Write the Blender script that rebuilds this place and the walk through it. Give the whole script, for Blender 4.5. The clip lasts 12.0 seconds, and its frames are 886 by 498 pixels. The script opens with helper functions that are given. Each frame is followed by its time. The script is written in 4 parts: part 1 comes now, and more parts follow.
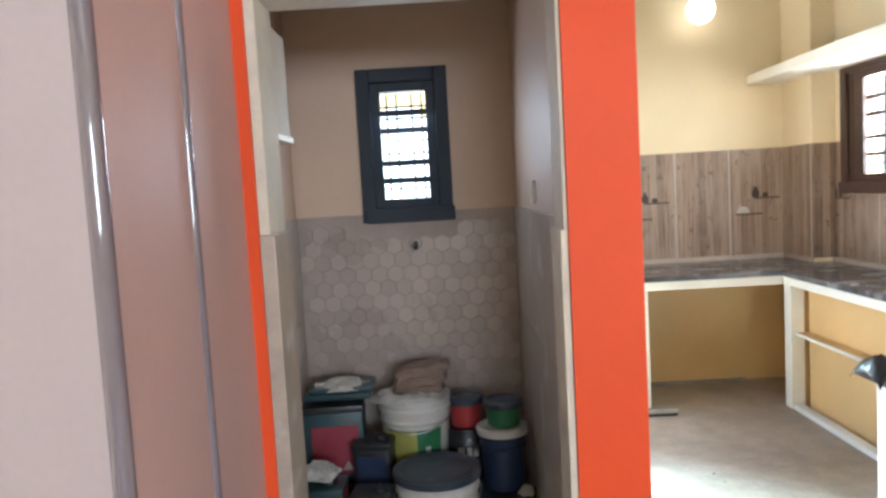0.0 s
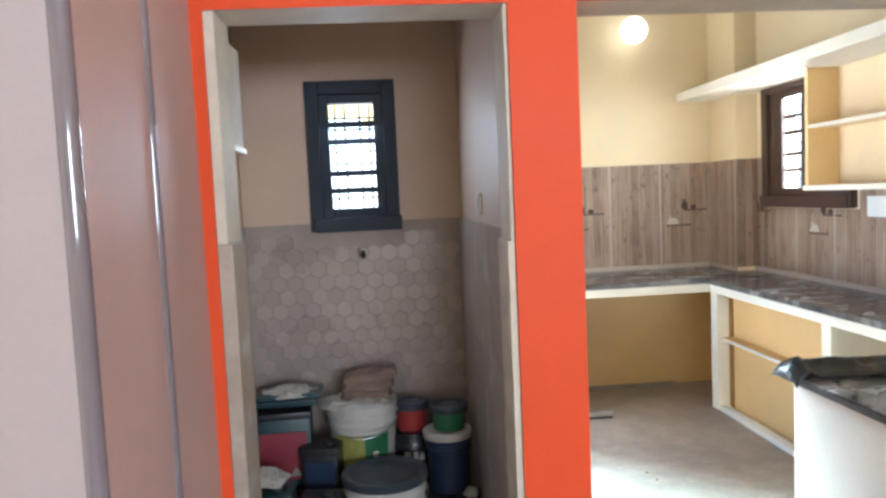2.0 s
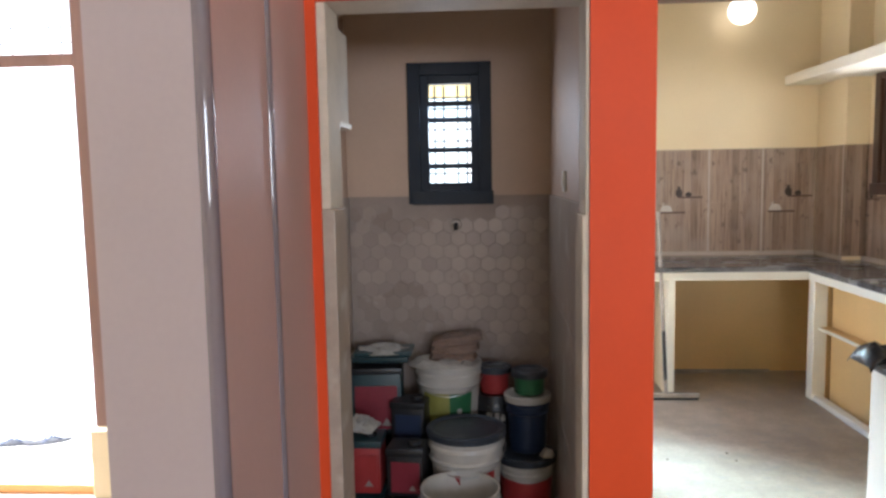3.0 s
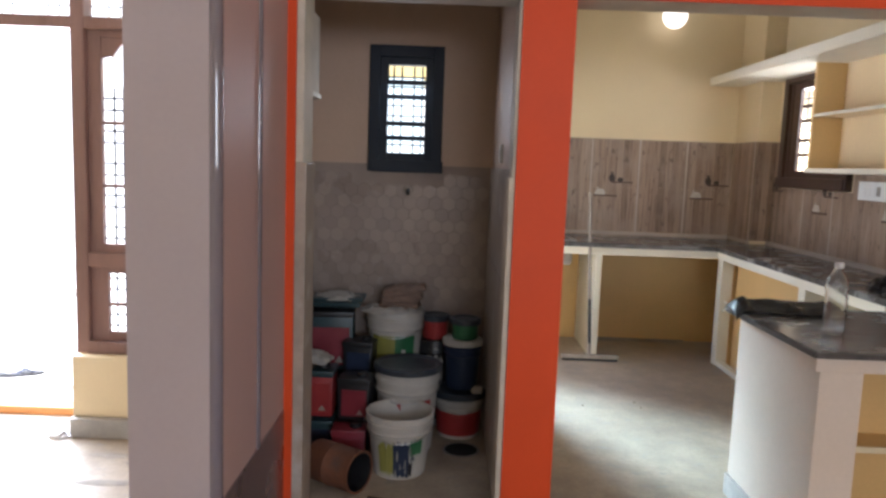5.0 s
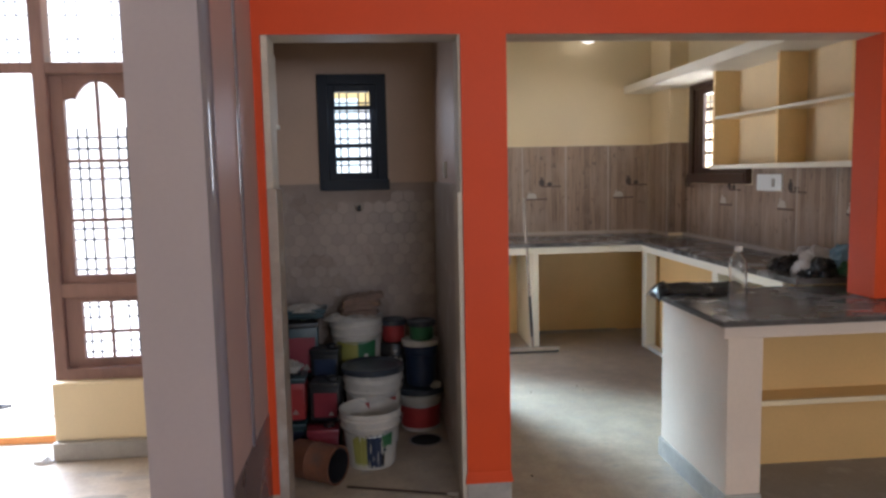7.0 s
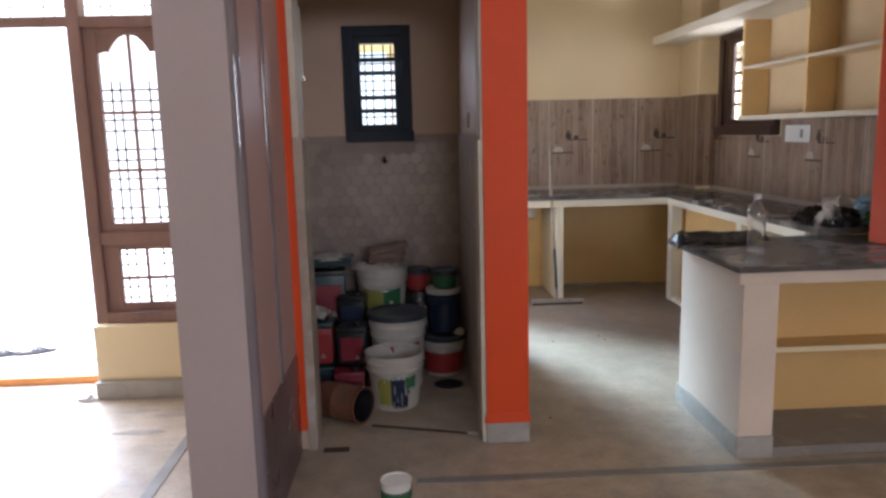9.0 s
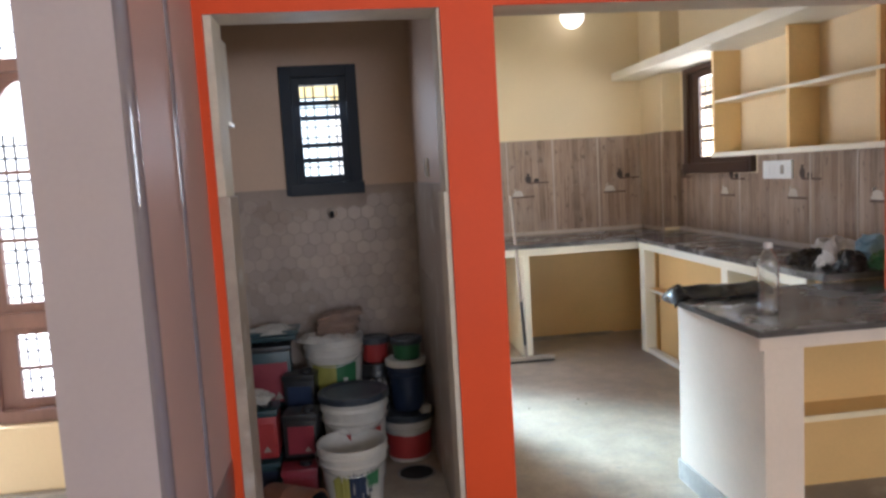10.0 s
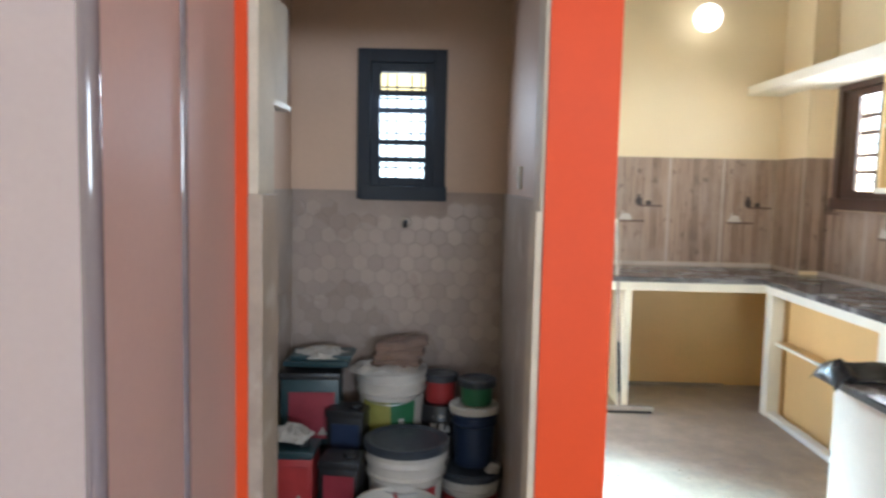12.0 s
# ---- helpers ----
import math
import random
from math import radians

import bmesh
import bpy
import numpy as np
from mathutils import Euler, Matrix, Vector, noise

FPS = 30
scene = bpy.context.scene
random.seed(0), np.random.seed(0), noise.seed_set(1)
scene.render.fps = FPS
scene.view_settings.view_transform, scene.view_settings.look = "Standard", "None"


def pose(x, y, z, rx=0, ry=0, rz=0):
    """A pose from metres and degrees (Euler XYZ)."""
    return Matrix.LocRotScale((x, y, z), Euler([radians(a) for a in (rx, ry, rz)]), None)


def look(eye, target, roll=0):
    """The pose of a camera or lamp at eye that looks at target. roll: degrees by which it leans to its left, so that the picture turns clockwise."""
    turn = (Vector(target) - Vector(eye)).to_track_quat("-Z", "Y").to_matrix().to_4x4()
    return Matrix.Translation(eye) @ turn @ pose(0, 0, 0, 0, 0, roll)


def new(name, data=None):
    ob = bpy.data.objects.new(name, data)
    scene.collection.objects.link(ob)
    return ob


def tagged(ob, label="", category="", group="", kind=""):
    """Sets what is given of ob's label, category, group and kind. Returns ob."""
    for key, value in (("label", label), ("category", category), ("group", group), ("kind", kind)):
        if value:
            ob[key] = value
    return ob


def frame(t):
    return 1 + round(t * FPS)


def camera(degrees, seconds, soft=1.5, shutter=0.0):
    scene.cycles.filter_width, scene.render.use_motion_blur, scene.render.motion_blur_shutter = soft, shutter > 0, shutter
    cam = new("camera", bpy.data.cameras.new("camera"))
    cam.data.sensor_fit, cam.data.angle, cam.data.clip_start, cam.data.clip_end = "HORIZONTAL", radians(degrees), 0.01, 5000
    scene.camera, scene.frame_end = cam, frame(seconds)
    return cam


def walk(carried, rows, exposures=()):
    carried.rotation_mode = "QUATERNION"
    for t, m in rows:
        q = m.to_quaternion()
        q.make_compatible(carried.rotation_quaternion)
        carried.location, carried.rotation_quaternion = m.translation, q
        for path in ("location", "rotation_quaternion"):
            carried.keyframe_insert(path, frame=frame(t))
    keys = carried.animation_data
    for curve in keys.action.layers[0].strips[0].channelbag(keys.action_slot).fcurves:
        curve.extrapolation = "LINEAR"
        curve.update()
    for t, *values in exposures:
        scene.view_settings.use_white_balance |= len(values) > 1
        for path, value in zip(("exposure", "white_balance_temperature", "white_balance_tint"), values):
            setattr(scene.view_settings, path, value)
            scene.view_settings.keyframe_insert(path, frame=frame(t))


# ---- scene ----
cam = camera(63.1, 12.0, 2.7, 0.3)
PATH = [
    (0, (-0.321, -1.968, 1.552), (-0.345, 0.026, 1.394), -3.2),
    (0.5, (-0.351, -1.961, 1.535), (-0.342, 0.037, 1.438), -1.4),
    (1, (-0.346, -1.993, 1.562), (-0.257, 0.004, 1.493), -2.0),
    (1.5, (-0.395, -2.032, 1.549), (-0.239, -0.041, 1.453), -2.5),
    (2, (-0.368, -2.06, 1.567), (-0.217, -0.071, 1.422), -2.6),
    (2.5, (-0.322, -2.178, 1.528), (-0.335, -0.182, 1.39), -2.1),
    (3, (-0.303, -2.27, 1.55), (-0.44, -0.284, 1.357), -1.0),
    (3.2, (-0.288, -2.314, 1.57), (-0.4, -0.324, 1.402), -0.7),
    (4.8, (-0.304, -2.736, 1.503), (-0.316, -0.749, 1.276), 1.4),
    (5, (-0.256, -2.777, 1.473), (-0.264, -0.791, 1.240), 2.1),
    (5.5, (-0.18, -2.873, 1.473), (-0.205, -0.899, 1.151), 0.3),
    (6, (-0.267, -2.933, 1.489), (-0.157, -0.954, 1.224), -1.1),
    (6.5, (-0.354, -3.077, 1.535), (-0.247, -1.083, 1.423), -1.9),
    (6.7, (-0.377, -3.102, 1.517), (-0.205, -1.118, 1.324), -1.1),
    (8.3, (-0.304, -3.389, 1.495), (-0.167, -1.407, 1.268), -2.5),
    (8.5, (-0.308, -3.378, 1.487), (-0.189, -1.397, 1.243), -2.9),
    (9, (-0.33, -3.244, 1.465), (-0.245, -1.272, 1.148), -1.4),
    (9.5, (-0.373, -2.958, 1.48), (-0.144, -0.995, 1.171), -2.9),
    (10, (-0.352, -2.696, 1.497), (-0.121, -0.72, 1.291), -3.3),
    (10.5, (-0.281, -2.457, 1.503), (-0.122, -0.469, 1.351), -1.2),
    (11, (-0.273, -2.226, 1.515), (0.108, -0.265, 1.413), -0.4),
    (11.5, (-0.279, -2.093, 1.495), (0.029, -0.124, 1.331), 0.4),
    (12, (-0.257, -2.051, 1.5), (-0.284, -0.059, 1.322), 1.3),
]
EXPOSURES = [(0, 3.0, 5300, 7), (2.0, 3.02, 5200, 7), (2.5, 3.0, 5250, 7), (3.0, 2.45, 5560, 12), (4.8, 1.97, 5610, 13), (5.5, 1.94, 5610, 14), (6.0, 1.97, 5610, 14), (6.5, 1.67, 5560, 14), (8.3, 1.65, 5560, 15), (9.5, 1.65, 5610, 17), (10.0, 2.2, 5510, 13), (10.5, 2.9, 5200, 7), (11.0, 2.87, 5200, 7), (12, 2.85, 5300, 7)]
walk(cam, [(t, look(eye, target, roll)) for t, eye, target, roll in PATH], EXPOSURES)

# ---------------- world, light ----------------
world = bpy.data.worlds.new("sky")
scene.world = world
world.use_nodes = True
wn = world.node_tree.nodes
sky = wn.new("ShaderNodeTexSky")
sky.sky_type = 'NISHITA'
sky.sun_disc = False
sky.dust_density = 2.5
sky.sun_elevation = radians(81)
sky.sun_rotation = radians(160)
wn["Background"].inputs["Strength"].default_value = 0.15
world.node_tree.links.new(sky.outputs[0], wn["Background"].inputs[0])


def lamp_sun():
    d = bpy.data.lights.new("sun", 'SUN')
    d.energy, d.angle, d.color = 5.0, radians(0.6), (1.0, 0.95, 0.88)
    ob = new("sun", d)
    ob.matrix_world = look((0, 0, 0), (-0.05, 0.14, -0.98))


def lamp_area(name, eye, target, w, h, watts, color=(1, 1, 1), spread=180):
    """Daylight that comes in through an opening of the house."""
    d = bpy.data.lights.new(name, 'AREA')
    d.shape, d.size, d.size_y, d.energy, d.color = 'RECTANGLE', w, h, watts, color
    d.spread = radians(spread)
    ob = new(name, d)
    ob.matrix_world = look(eye, target)


lamp_sun()
lamp_area("daylight_front_door", (-2.70, 1.25, 1.15), (-2.45, -2.0, 0.2), 1.0, 1.9, 34, (0.93, 0.97, 1.0))
lamp_area("daylight_yard_door", (-0.22, 2.68, 1.30), (0.98, 0.72, 0.0), 0.40, 1.2, 5.0, (0.74, 0.96, 1.0), 44)
lamp_area("daylight_kitchen_window", (2.62, 2.43, 1.83), (0.6, 2.2, 0.6), 0.8, 0.7, 9.2, (1.0, 0.94, 0.85))
lamp_area("daylight_niche_window", (-0.515, 1.60, 1.80), (-0.50, 0.3, 0.6), 0.22, 0.44, 1.3, (0.95, 0.98, 1.0))
lamp_area("daylight_hall_window", (1.3, -6.25, 1.83), (0.6, -1.0, 1.2), 2.2, 0.92, 20, (1.0, 0.97, 0.93))


# ---------------- materials ----------------
def mat(name):
    m = bpy.data.materials.new(name)
    m.use_nodes = True
    return m, m.node_tree.nodes, m.node_tree.links, m.node_tree.nodes["Principled BSDF"]


def noise_node(ns, ls, scale, detail=4, stretch=(1, 1, 1)):
    geo = ns.new("ShaderNodeNewGeometry")
    mp = ns.new("ShaderNodeMapping")
    mp.inputs["Scale"].default_value = stretch
    ls.new(geo.outputs["Position"], mp.inputs[0])
    n = ns.new("ShaderNodeTexNoise")
    n.inputs["Scale"].default_value = scale
    n.inputs["Detail"].default_value = detail
    ls.new(mp.outputs[0], n.inputs["Vector"])
    return n


def ramp_node(ns, ls, source, stops):
    r = ns.new("ShaderNodeValToRGB")
    e = r.color_ramp.elements
    while len(e) < len(stops):
        e.new(0.5)
    for el, (p, c) in zip(e, stops):
        el.position, el.color = p, (*c, 1)
    ls.new(source, r.inputs[0])
    return r


def mix_node(ns, ls, kind, fac, a, b):
    m = ns.new("ShaderNodeMix")
    m.data_type, m.blend_type = 'RGBA', kind
    for v, i in ((fac, 0), (a, 6), (b, 7)):
        if hasattr(v, "is_output"):
            ls.new(v, m.inputs[i])
        else:
            m.inputs[i].default_value = v if i == 0 else (*v, 1)
    return m.outputs[2]


def bump_node(ns, ls, b, height, strength=0.2, distance=0.004):
    bp = ns.new("ShaderNodeBump")
    bp.inputs["Strength"].default_value = strength
    bp.inputs["Distance"].default_value = distance
    ls.new(height, bp.inputs["Height"])
    ls.new(bp.outputs[0], b.inputs["Normal"])


def shade(c, k):
    return tuple(min(1, v * k) for v in c)


def paint(name, c, rough=0.6, var=0.12, scale=2.2, bump=0.15, fine=60, metal=0.0, random_tint=0.0, dirt=None, stretch=(1, 1, 1)):
    """Paint or plaster with broad patches, fine grain and slight relief."""
    m, ns, ls, b = mat(name)
    n1 = noise_node(ns, ls, scale, 5, stretch)
    n2 = noise_node(ns, ls, fine, 3, stretch)
    r1 = ramp_node(ns, ls, n1.outputs[0], [(0.3, shade(c, 1 - var)), (0.7, shade(c, 1 + var * 0.6))])
    r2 = ramp_node(ns, ls, n2.outputs[0], [(0.3, (1 - var * 0.5,) * 3), (0.7, (1, 1, 1))])
    col = mix_node(ns, ls, 'MULTIPLY', 1.0, r1.outputs[0], r2.outputs[0])
    if dirt:
        n3 = noise_node(ns, ls, 6.5, 8)
        r3 = ramp_node(ns, ls, n3.outputs[0], [(0.56, (0, 0, 0)), (0.72, (1, 1, 1))])
        col = mix_node(ns, ls, 'MIX', r3.outputs[0], col, dirt)
    if random_tint:
        oi = ns.new("ShaderNodeObjectInfo")
        rr = ramp_node(ns, ls, oi.outputs["Random"], [(0, (1 - random_tint,) * 3), (1, (1 + random_tint * 0.3,) * 3)])
        col = mix_node(ns, ls, 'MULTIPLY', 1.0, col, rr.outputs[0])
    ls.new(col, b.inputs["Base Color"])
    rr = ramp_node(ns, ls, n1.outputs[0], [(0.2, (max(0.02, rough - 0.08),) * 3), (0.8, (min(1, rough + 0.1),) * 3)])
    ls.new(rr.outputs[0], b.inputs["Roughness"])
    b.inputs["Metallic"].default_value = metal
    if bump:
        bump_node(ns, ls, b, n2.outputs[0], bump, 0.003)
    return m


def floor_material():
    """Pale polished stone covered with dust, swept patches and smears."""
    m, ns, ls, b = mat("dusty_stone_floor")
    n1 = noise_node(ns, ls, 1.3, 7)
    n2 = noise_node(ns, ls, 7.0, 8)
    n3 = noise_node(ns, ls, 45, 4)
    base = ramp_node(ns, ls, n2.outputs[0], [(0.3, (0.355, 0.288, 0.215)), (0.55, (0.475, 0.395, 0.30)), (0.75, (0.545, 0.465, 0.365))])
    smear = ramp_node(ns, ls, n1.outputs[0], [(0.35, (0.78, 0.77, 0.76)), (0.6, (1, 1, 1))])
    grain = ramp_node(ns, ls, n3.outputs[0], [(0.3, (0.88, 0.88, 0.88)), (0.6, (1, 1, 1))])
    col = mix_node(ns, ls, 'MULTIPLY', 1.0, base.outputs[0], smear.outputs[0])
    col = mix_node(ns, ls, 'MULTIPLY', 1.0, col, grain.outputs[0])
    n4 = noise_node(ns, ls, 9.0, 10, (1.0, 2.2, 1))
    spots = ramp_node(ns, ls, n4.outputs[0], [(0.58, (0, 0, 0)), (0.70, (0.75, 0.75, 0.75))])
    col = mix_node(ns, ls, 'MIX', spots.outputs[0], col, (0.31, 0.285, 0.255))
    ls.new(col, b.inputs["Base Color"])
    rr = ramp_node(ns, ls, n2.outputs[0], [(0.3, (0.34,) * 3), (0.7, (0.62,) * 3)])
    ls.new(rr.outputs[0], b.inputs["Roughness"])
    bump_node(ns, ls, b, n3.outputs[0], 0.08, 0.002)
    return m


def plank_tile_material():
    """Wall tile printed with upright weathered planks."""
    m, ns, ls, b = mat("plank_print_tile")
    geo = ns.new("ShaderNodeNewGeometry")
    sep = ns.new("ShaderNodeSeparateXYZ")
    ls.new(geo.outputs["Position"], sep.inputs[0])
    add = ns.new("ShaderNodeMath")
    add.operation = 'ADD'
    ls.new(sep.outputs[0], add.inputs[0])
    ls.new(sep.outputs[1], add.inputs[1])
    div = ns.new("ShaderNodeMath")
    div.operation = 'DIVIDE'
    div.inputs[1].default_value = 0.052
    ls.new(add.outputs[0], div.inputs[0])
    fl = ns.new("ShaderNodeMath")
    fl.operation = 'FLOOR'
    ls.new(div.outputs[0], fl.inputs[0])
    fr = ns.new("ShaderNodeMath")
    fr.operation = 'FRACT'
    ls.new(div.outputs[0], fr.inputs[0])
    wn1 = ns.new("ShaderNodeTexWhiteNoise")
    wn1.noise_dimensions = '1D'
    ls.new(fl.outputs[0], wn1.inputs["W"])
    plank = ramp_node(ns, ls, wn1.outputs["Value"], [(0.0, (0.21, 0.14, 0.095)), (0.35, (0.29, 0.205, 0.145)), (0.7, (0.335, 0.24, 0.172)), (1.0, (0.40, 0.30, 0.222))])
    n = noise_node(ns, ls, 58, 6, (1.5, 1.5, 0.07))
    grain = ramp_node(ns, ls, n.outputs[0], [(0.34, (0.66, 0.62, 0.58)), (0.5, (0.95, 0.93, 0.91)), (0.68, (1.12, 1.11, 1.09))])
    col = mix_node(ns, ls, 'MULTIPLY', 1.0, plank.outputs[0], grain.outputs[0])
    n2 = noise_node(ns, ls, 7, 6, (1, 1, 0.6))
    wash = ramp_node(ns, ls, n2.outputs[0], [(0.42, (0, 0, 0)), (0.72, (0.6, 0.6, 0.6))])
    col = mix_node(ns, ls, 'MIX', wash.outputs[0], col, (0.36, 0.285, 0.23))
    n5 = noise_node(ns, ls, 26, 4, (1, 1, 0.55))
    knot = ramp_node(ns, ls, n5.outputs[0], [(0.61, (0, 0, 0)), (0.72, (0.8, 0.8, 0.8))])
    col = mix_node(ns, ls, 'MIX', knot.outputs[0], col, (0.12, 0.08, 0.055))
    seam = ramp_node(ns, ls, fr.outputs[0], [(0.0, (0.62,) * 3), (0.06, (1,) * 3), (0.90, (1,) * 3), (1.0, (1.22,) * 3)])
    col = mix_node(ns, ls, 'MULTIPLY', 0.8, col, seam.outputs[0])
    ls.new(col, b.inputs["Base Color"])
    b.inputs["Roughness"].default_value = 0.38
    bump_node(ns, ls, b, n.outputs[0], 0.12, 0.002)
    return m


def granite_material():
    """Dark polished granite under a film of dust and smears."""
    m, ns, ls, b = mat("dusty_dark_granite")
    n1 = noise_node(ns, ls, 120, 3)
    n2 = noise_node(ns, ls, 5, 8, (1, 1.8, 1))
    speck = ramp_node(ns, ls, n1.outputs[0], [(0.4, (0.018, 0.017, 0.018)), (0.62, (0.06, 0.057, 0.056)), (0.75, (0.17, 0.16, 0.155))])
    dust = ramp_node(ns, ls, n2.outputs[0], [(0.34, (0.05, 0.05, 0.05)), (0.72, (0.7, 0.7, 0.7))])
    col = mix_node(ns, ls, 'MIX', dust.outputs[0], speck.outputs[0], (0.25, 0.235, 0.225))
    ls.new(col, b.inputs["Base Color"])
    rr = ramp_node(ns, ls, n2.outputs[0], [(0.4, (0.10,) * 3), (0.7, (0.40,) * 3)])
    ls.new(rr.outputs[0], b.inputs["Roughness"])
    return m


def emitter(name, c, strength):
    m, ns, ls, b = mat(name)
    b.inputs["Base Color"].default_value = (*c, 1)
    b.inputs["Emission Color"].default_value = (*c, 1)
    b.inputs["Emission Strength"].default_value = strength
    return m


def clear_plastic(name, c, rough=0.04, ior=1.38):
    m, ns, ls, b = mat(name)
    b.inputs["Base Color"].default_value = (*c, 1)
    b.inputs["Roughness"].default_value = rough
    b.inputs["Transmission Weight"].default_value = 1.0
    b.inputs["IOR"].default_value = ior
    n = noise_node(ns, ls, 30, 2)
    bump_node(ns, ls, b, n.outputs[0], 0.1, 0.002)
    return m


M_cream = paint("cream_wall_paint", (0.81, 0.67, 0.43), 0.55, 0.06, 1.2, 0.12)
M_white = paint("off_white_ceiling_paint", (0.78, 0.75, 0.68), 0.7, 0.05, 1.0, 0.1)
M_trimcream = paint("pale_cream_trim_paint", (0.84, 0.79, 0.66), 0.5, 0.07, 3.0, 0.1)
M_ochre = paint("ochre_alcove_paint", (0.75, 0.485, 0.19), 0.55, 0.10, 1.6, 0.12)
M_orange = paint("orange_enamel_paint", (0.71, 0.080, 0.015), 0.5, 0.06, 1.5, 0.06)
M_orange.node_tree.nodes["Principled BSDF"].inputs["Specular IOR Level"].default_value = 0.25
M_niche = paint("beige_niche_paint", (0.60, 0.45, 0.34), 0.6, 0.08, 1.5, 0.12)
M_reveal = paint("unpainted_putty_reveal", (0.66, 0.60, 0.50), 0.7, 0.14, 6.0, 0.25)
M_column = paint("greyish_pink_wall_paint", (0.425, 0.36, 0.37), 0.45, 0.06, 1.2, 0.06)
M_panel = paint("dusty_rose_wall_paint", (0.50, 0.345, 0.335), 0.52, 0.07, 1.5, 0.05)
M_stripe = paint("glossy_slate_moulding", (0.17, 0.145, 0.175), 0.0, 0.05, 3.0, 0)
M_stripe.node_tree.nodes["Principled BSDF"].inputs["Specular IOR Level"].default_value = 0.9
M_dado = paint("purple_brown_stone_dado", (0.13, 0.085, 0.095), 0.28, 0.15, 5.0, 0.05)
M_floor = floor_material()
M_strip = paint("dark_grey_stone_strip", (0.25, 0.24, 0.225), 0.5, 0.2, 8.0, 0.1)
M_skirt = paint("grey_stone_skirting", (0.42, 0.40, 0.37), 0.5, 0.2, 7.0, 0.15, dirt=(0.55, 0.52, 0.47))
M_hex = paint("hexagon_mosaic_tile", (0.43, 0.35, 0.30), 0.28, 0.10, 2.0, 0.05, random_tint=0.15)
M_grout = paint("grey_brown_grout", (0.385, 0.315, 0.272), 0.8, 0.12, 6.0, 0.3)
M_nichetile = paint("mottled_grey_beige_tile", (0.43, 0.36, 0.30), 0.35, 0.16, 9.0, 0.05, dirt=(0.58, 0.55, 0.51))
M_plank = plank_tile_material()
M_lightgrout = paint("pale_tile_spacer", (0.46, 0.385, 0.315), 0.6, 0.08, 9.0, 0.1)
M_granite = granite_material()
M_darkwood = paint("dark_brown_varnished_wood", (0.055, 0.028, 0.020), 0.35, 0.25, 9.0, 0.15, stretch=(1, 1, 0.15))
M_tealwood = paint("dark_slate_blue_wood_paint", (0.010, 0.018, 0.032), 0.6, 0.2, 5.0, 0.12)
M_doorwood = paint("reddish_brown_door_wood", (0.27, 0.16, 0.135), 0.4, 0.2, 8.0, 0.15, stretch=(1, 1, 0.2))
M_iron = paint("black_grille_iron", (0.03, 0.03, 0.032), 0.5, 0.15, 20.0, 0.1)
M_yard = paint("sunlit_pale_concrete", (0.78, 0.77, 0.74), 0.8, 0.06, 1.0, 0.3, dirt=(0.66, 0.64, 0.6))
M_neighbour = paint("pale_yellow_house_plaster", (0.50, 0.37, 0.14), 0.7, 0.1, 1.0, 0.15)
M_aqua = paint("pale_aqua_plaster", (0.66, 0.80, 0.80), 0.7, 0.1, 1.0, 0.15)
M_thresh = paint("orange_threshold_paint", (0.75, 0.33, 0.10), 0.5, 0.1, 4.0, 0.1)
M_hole = paint("drain_hole_black", (0.006, 0.006, 0.006), 0.9, 0.1, 9.0, 0.0)
M_shelf = paint("warm_shelf_paint", (0.84, 0.66, 0.40), 0.55, 0.08, 2.0, 0.1)
# Alcove ochre made brighter: light put into the colour of the shaded shelf sides.
M_shelfside_lifted = paint("ochre_paint_lifted_for_shelf_sides", (0.90, 0.65, 0.31), 0.55, 0.10, 1.6, 0.12)
M_alcovefloor = paint("dusty_grey_brown_stone", (0.27, 0.24, 0.215), 0.55, 0.2, 4.0, 0.1, dirt=(0.36, 0.33, 0.30))
M_island = paint("pinkish_beige_masonry_paint", (0.72, 0.60, 0.50), 0.55, 0.08, 2.5, 0.15)
M_bulb = emitter("lit_bulb_glass", (1.0, 0.91, 0.77), 0.48)
M_darkedge = paint("rough_dark_stone_edge", (0.085, 0.070, 0.064), 0.6, 0.4, 14.0, 0.3)
M_whiteplastic = paint("white_bucket_plastic", (0.52, 0.49, 0.44), 0.4, 0.1, 8.0, 0.05, dirt=(0.50, 0.46, 0.40))
M_switch = paint("white_switch_plastic", (0.80, 0.80, 0.77), 0.3, 0.03, 5.0, 0.02)
M_darklid = paint("dark_slate_lid_plastic", (0.035, 0.042, 0.055), 0.42, 0.2, 9.0, 0.06, dirt=(0.12, 0.12, 0.12))
M_red = paint("red_label_print", (0.36, 0.035, 0.035), 0.4, 0.15, 9.0, 0.03)
M_pink = paint("crimson_can_paint", (0.24, 0.03, 0.045), 0.35, 0.15, 9.0, 0.03)
M_green = paint("green_label_print", (0.035, 0.15, 0.06), 0.4, 0.15, 9.0, 0.03)
M_lime = paint("olive_lime_label_print", (0.30, 0.285, 0.07), 0.4, 0.12, 9.0, 0.03)
M_navy = paint("navy_can_paint", (0.022, 0.035, 0.075), 0.35, 0.15, 9.0, 0.03)
M_black = paint("black_can_paint", (0.016, 0.016, 0.018), 0.4, 0.15, 9.0, 0.05)
M_teal = paint("dark_teal_can_paint", (0.022, 0.052, 0.060), 0.35, 0.15, 9.0, 0.05)
M_paper = paint("crumpled_paper", (0.44, 0.41, 0.365), 0.8, 0.2, 14.0, 0.3)
M_brownbag = paint("brown_paper_bag", (0.24, 0.16, 0.12), 0.8, 0.25, 12.0, 0.4)
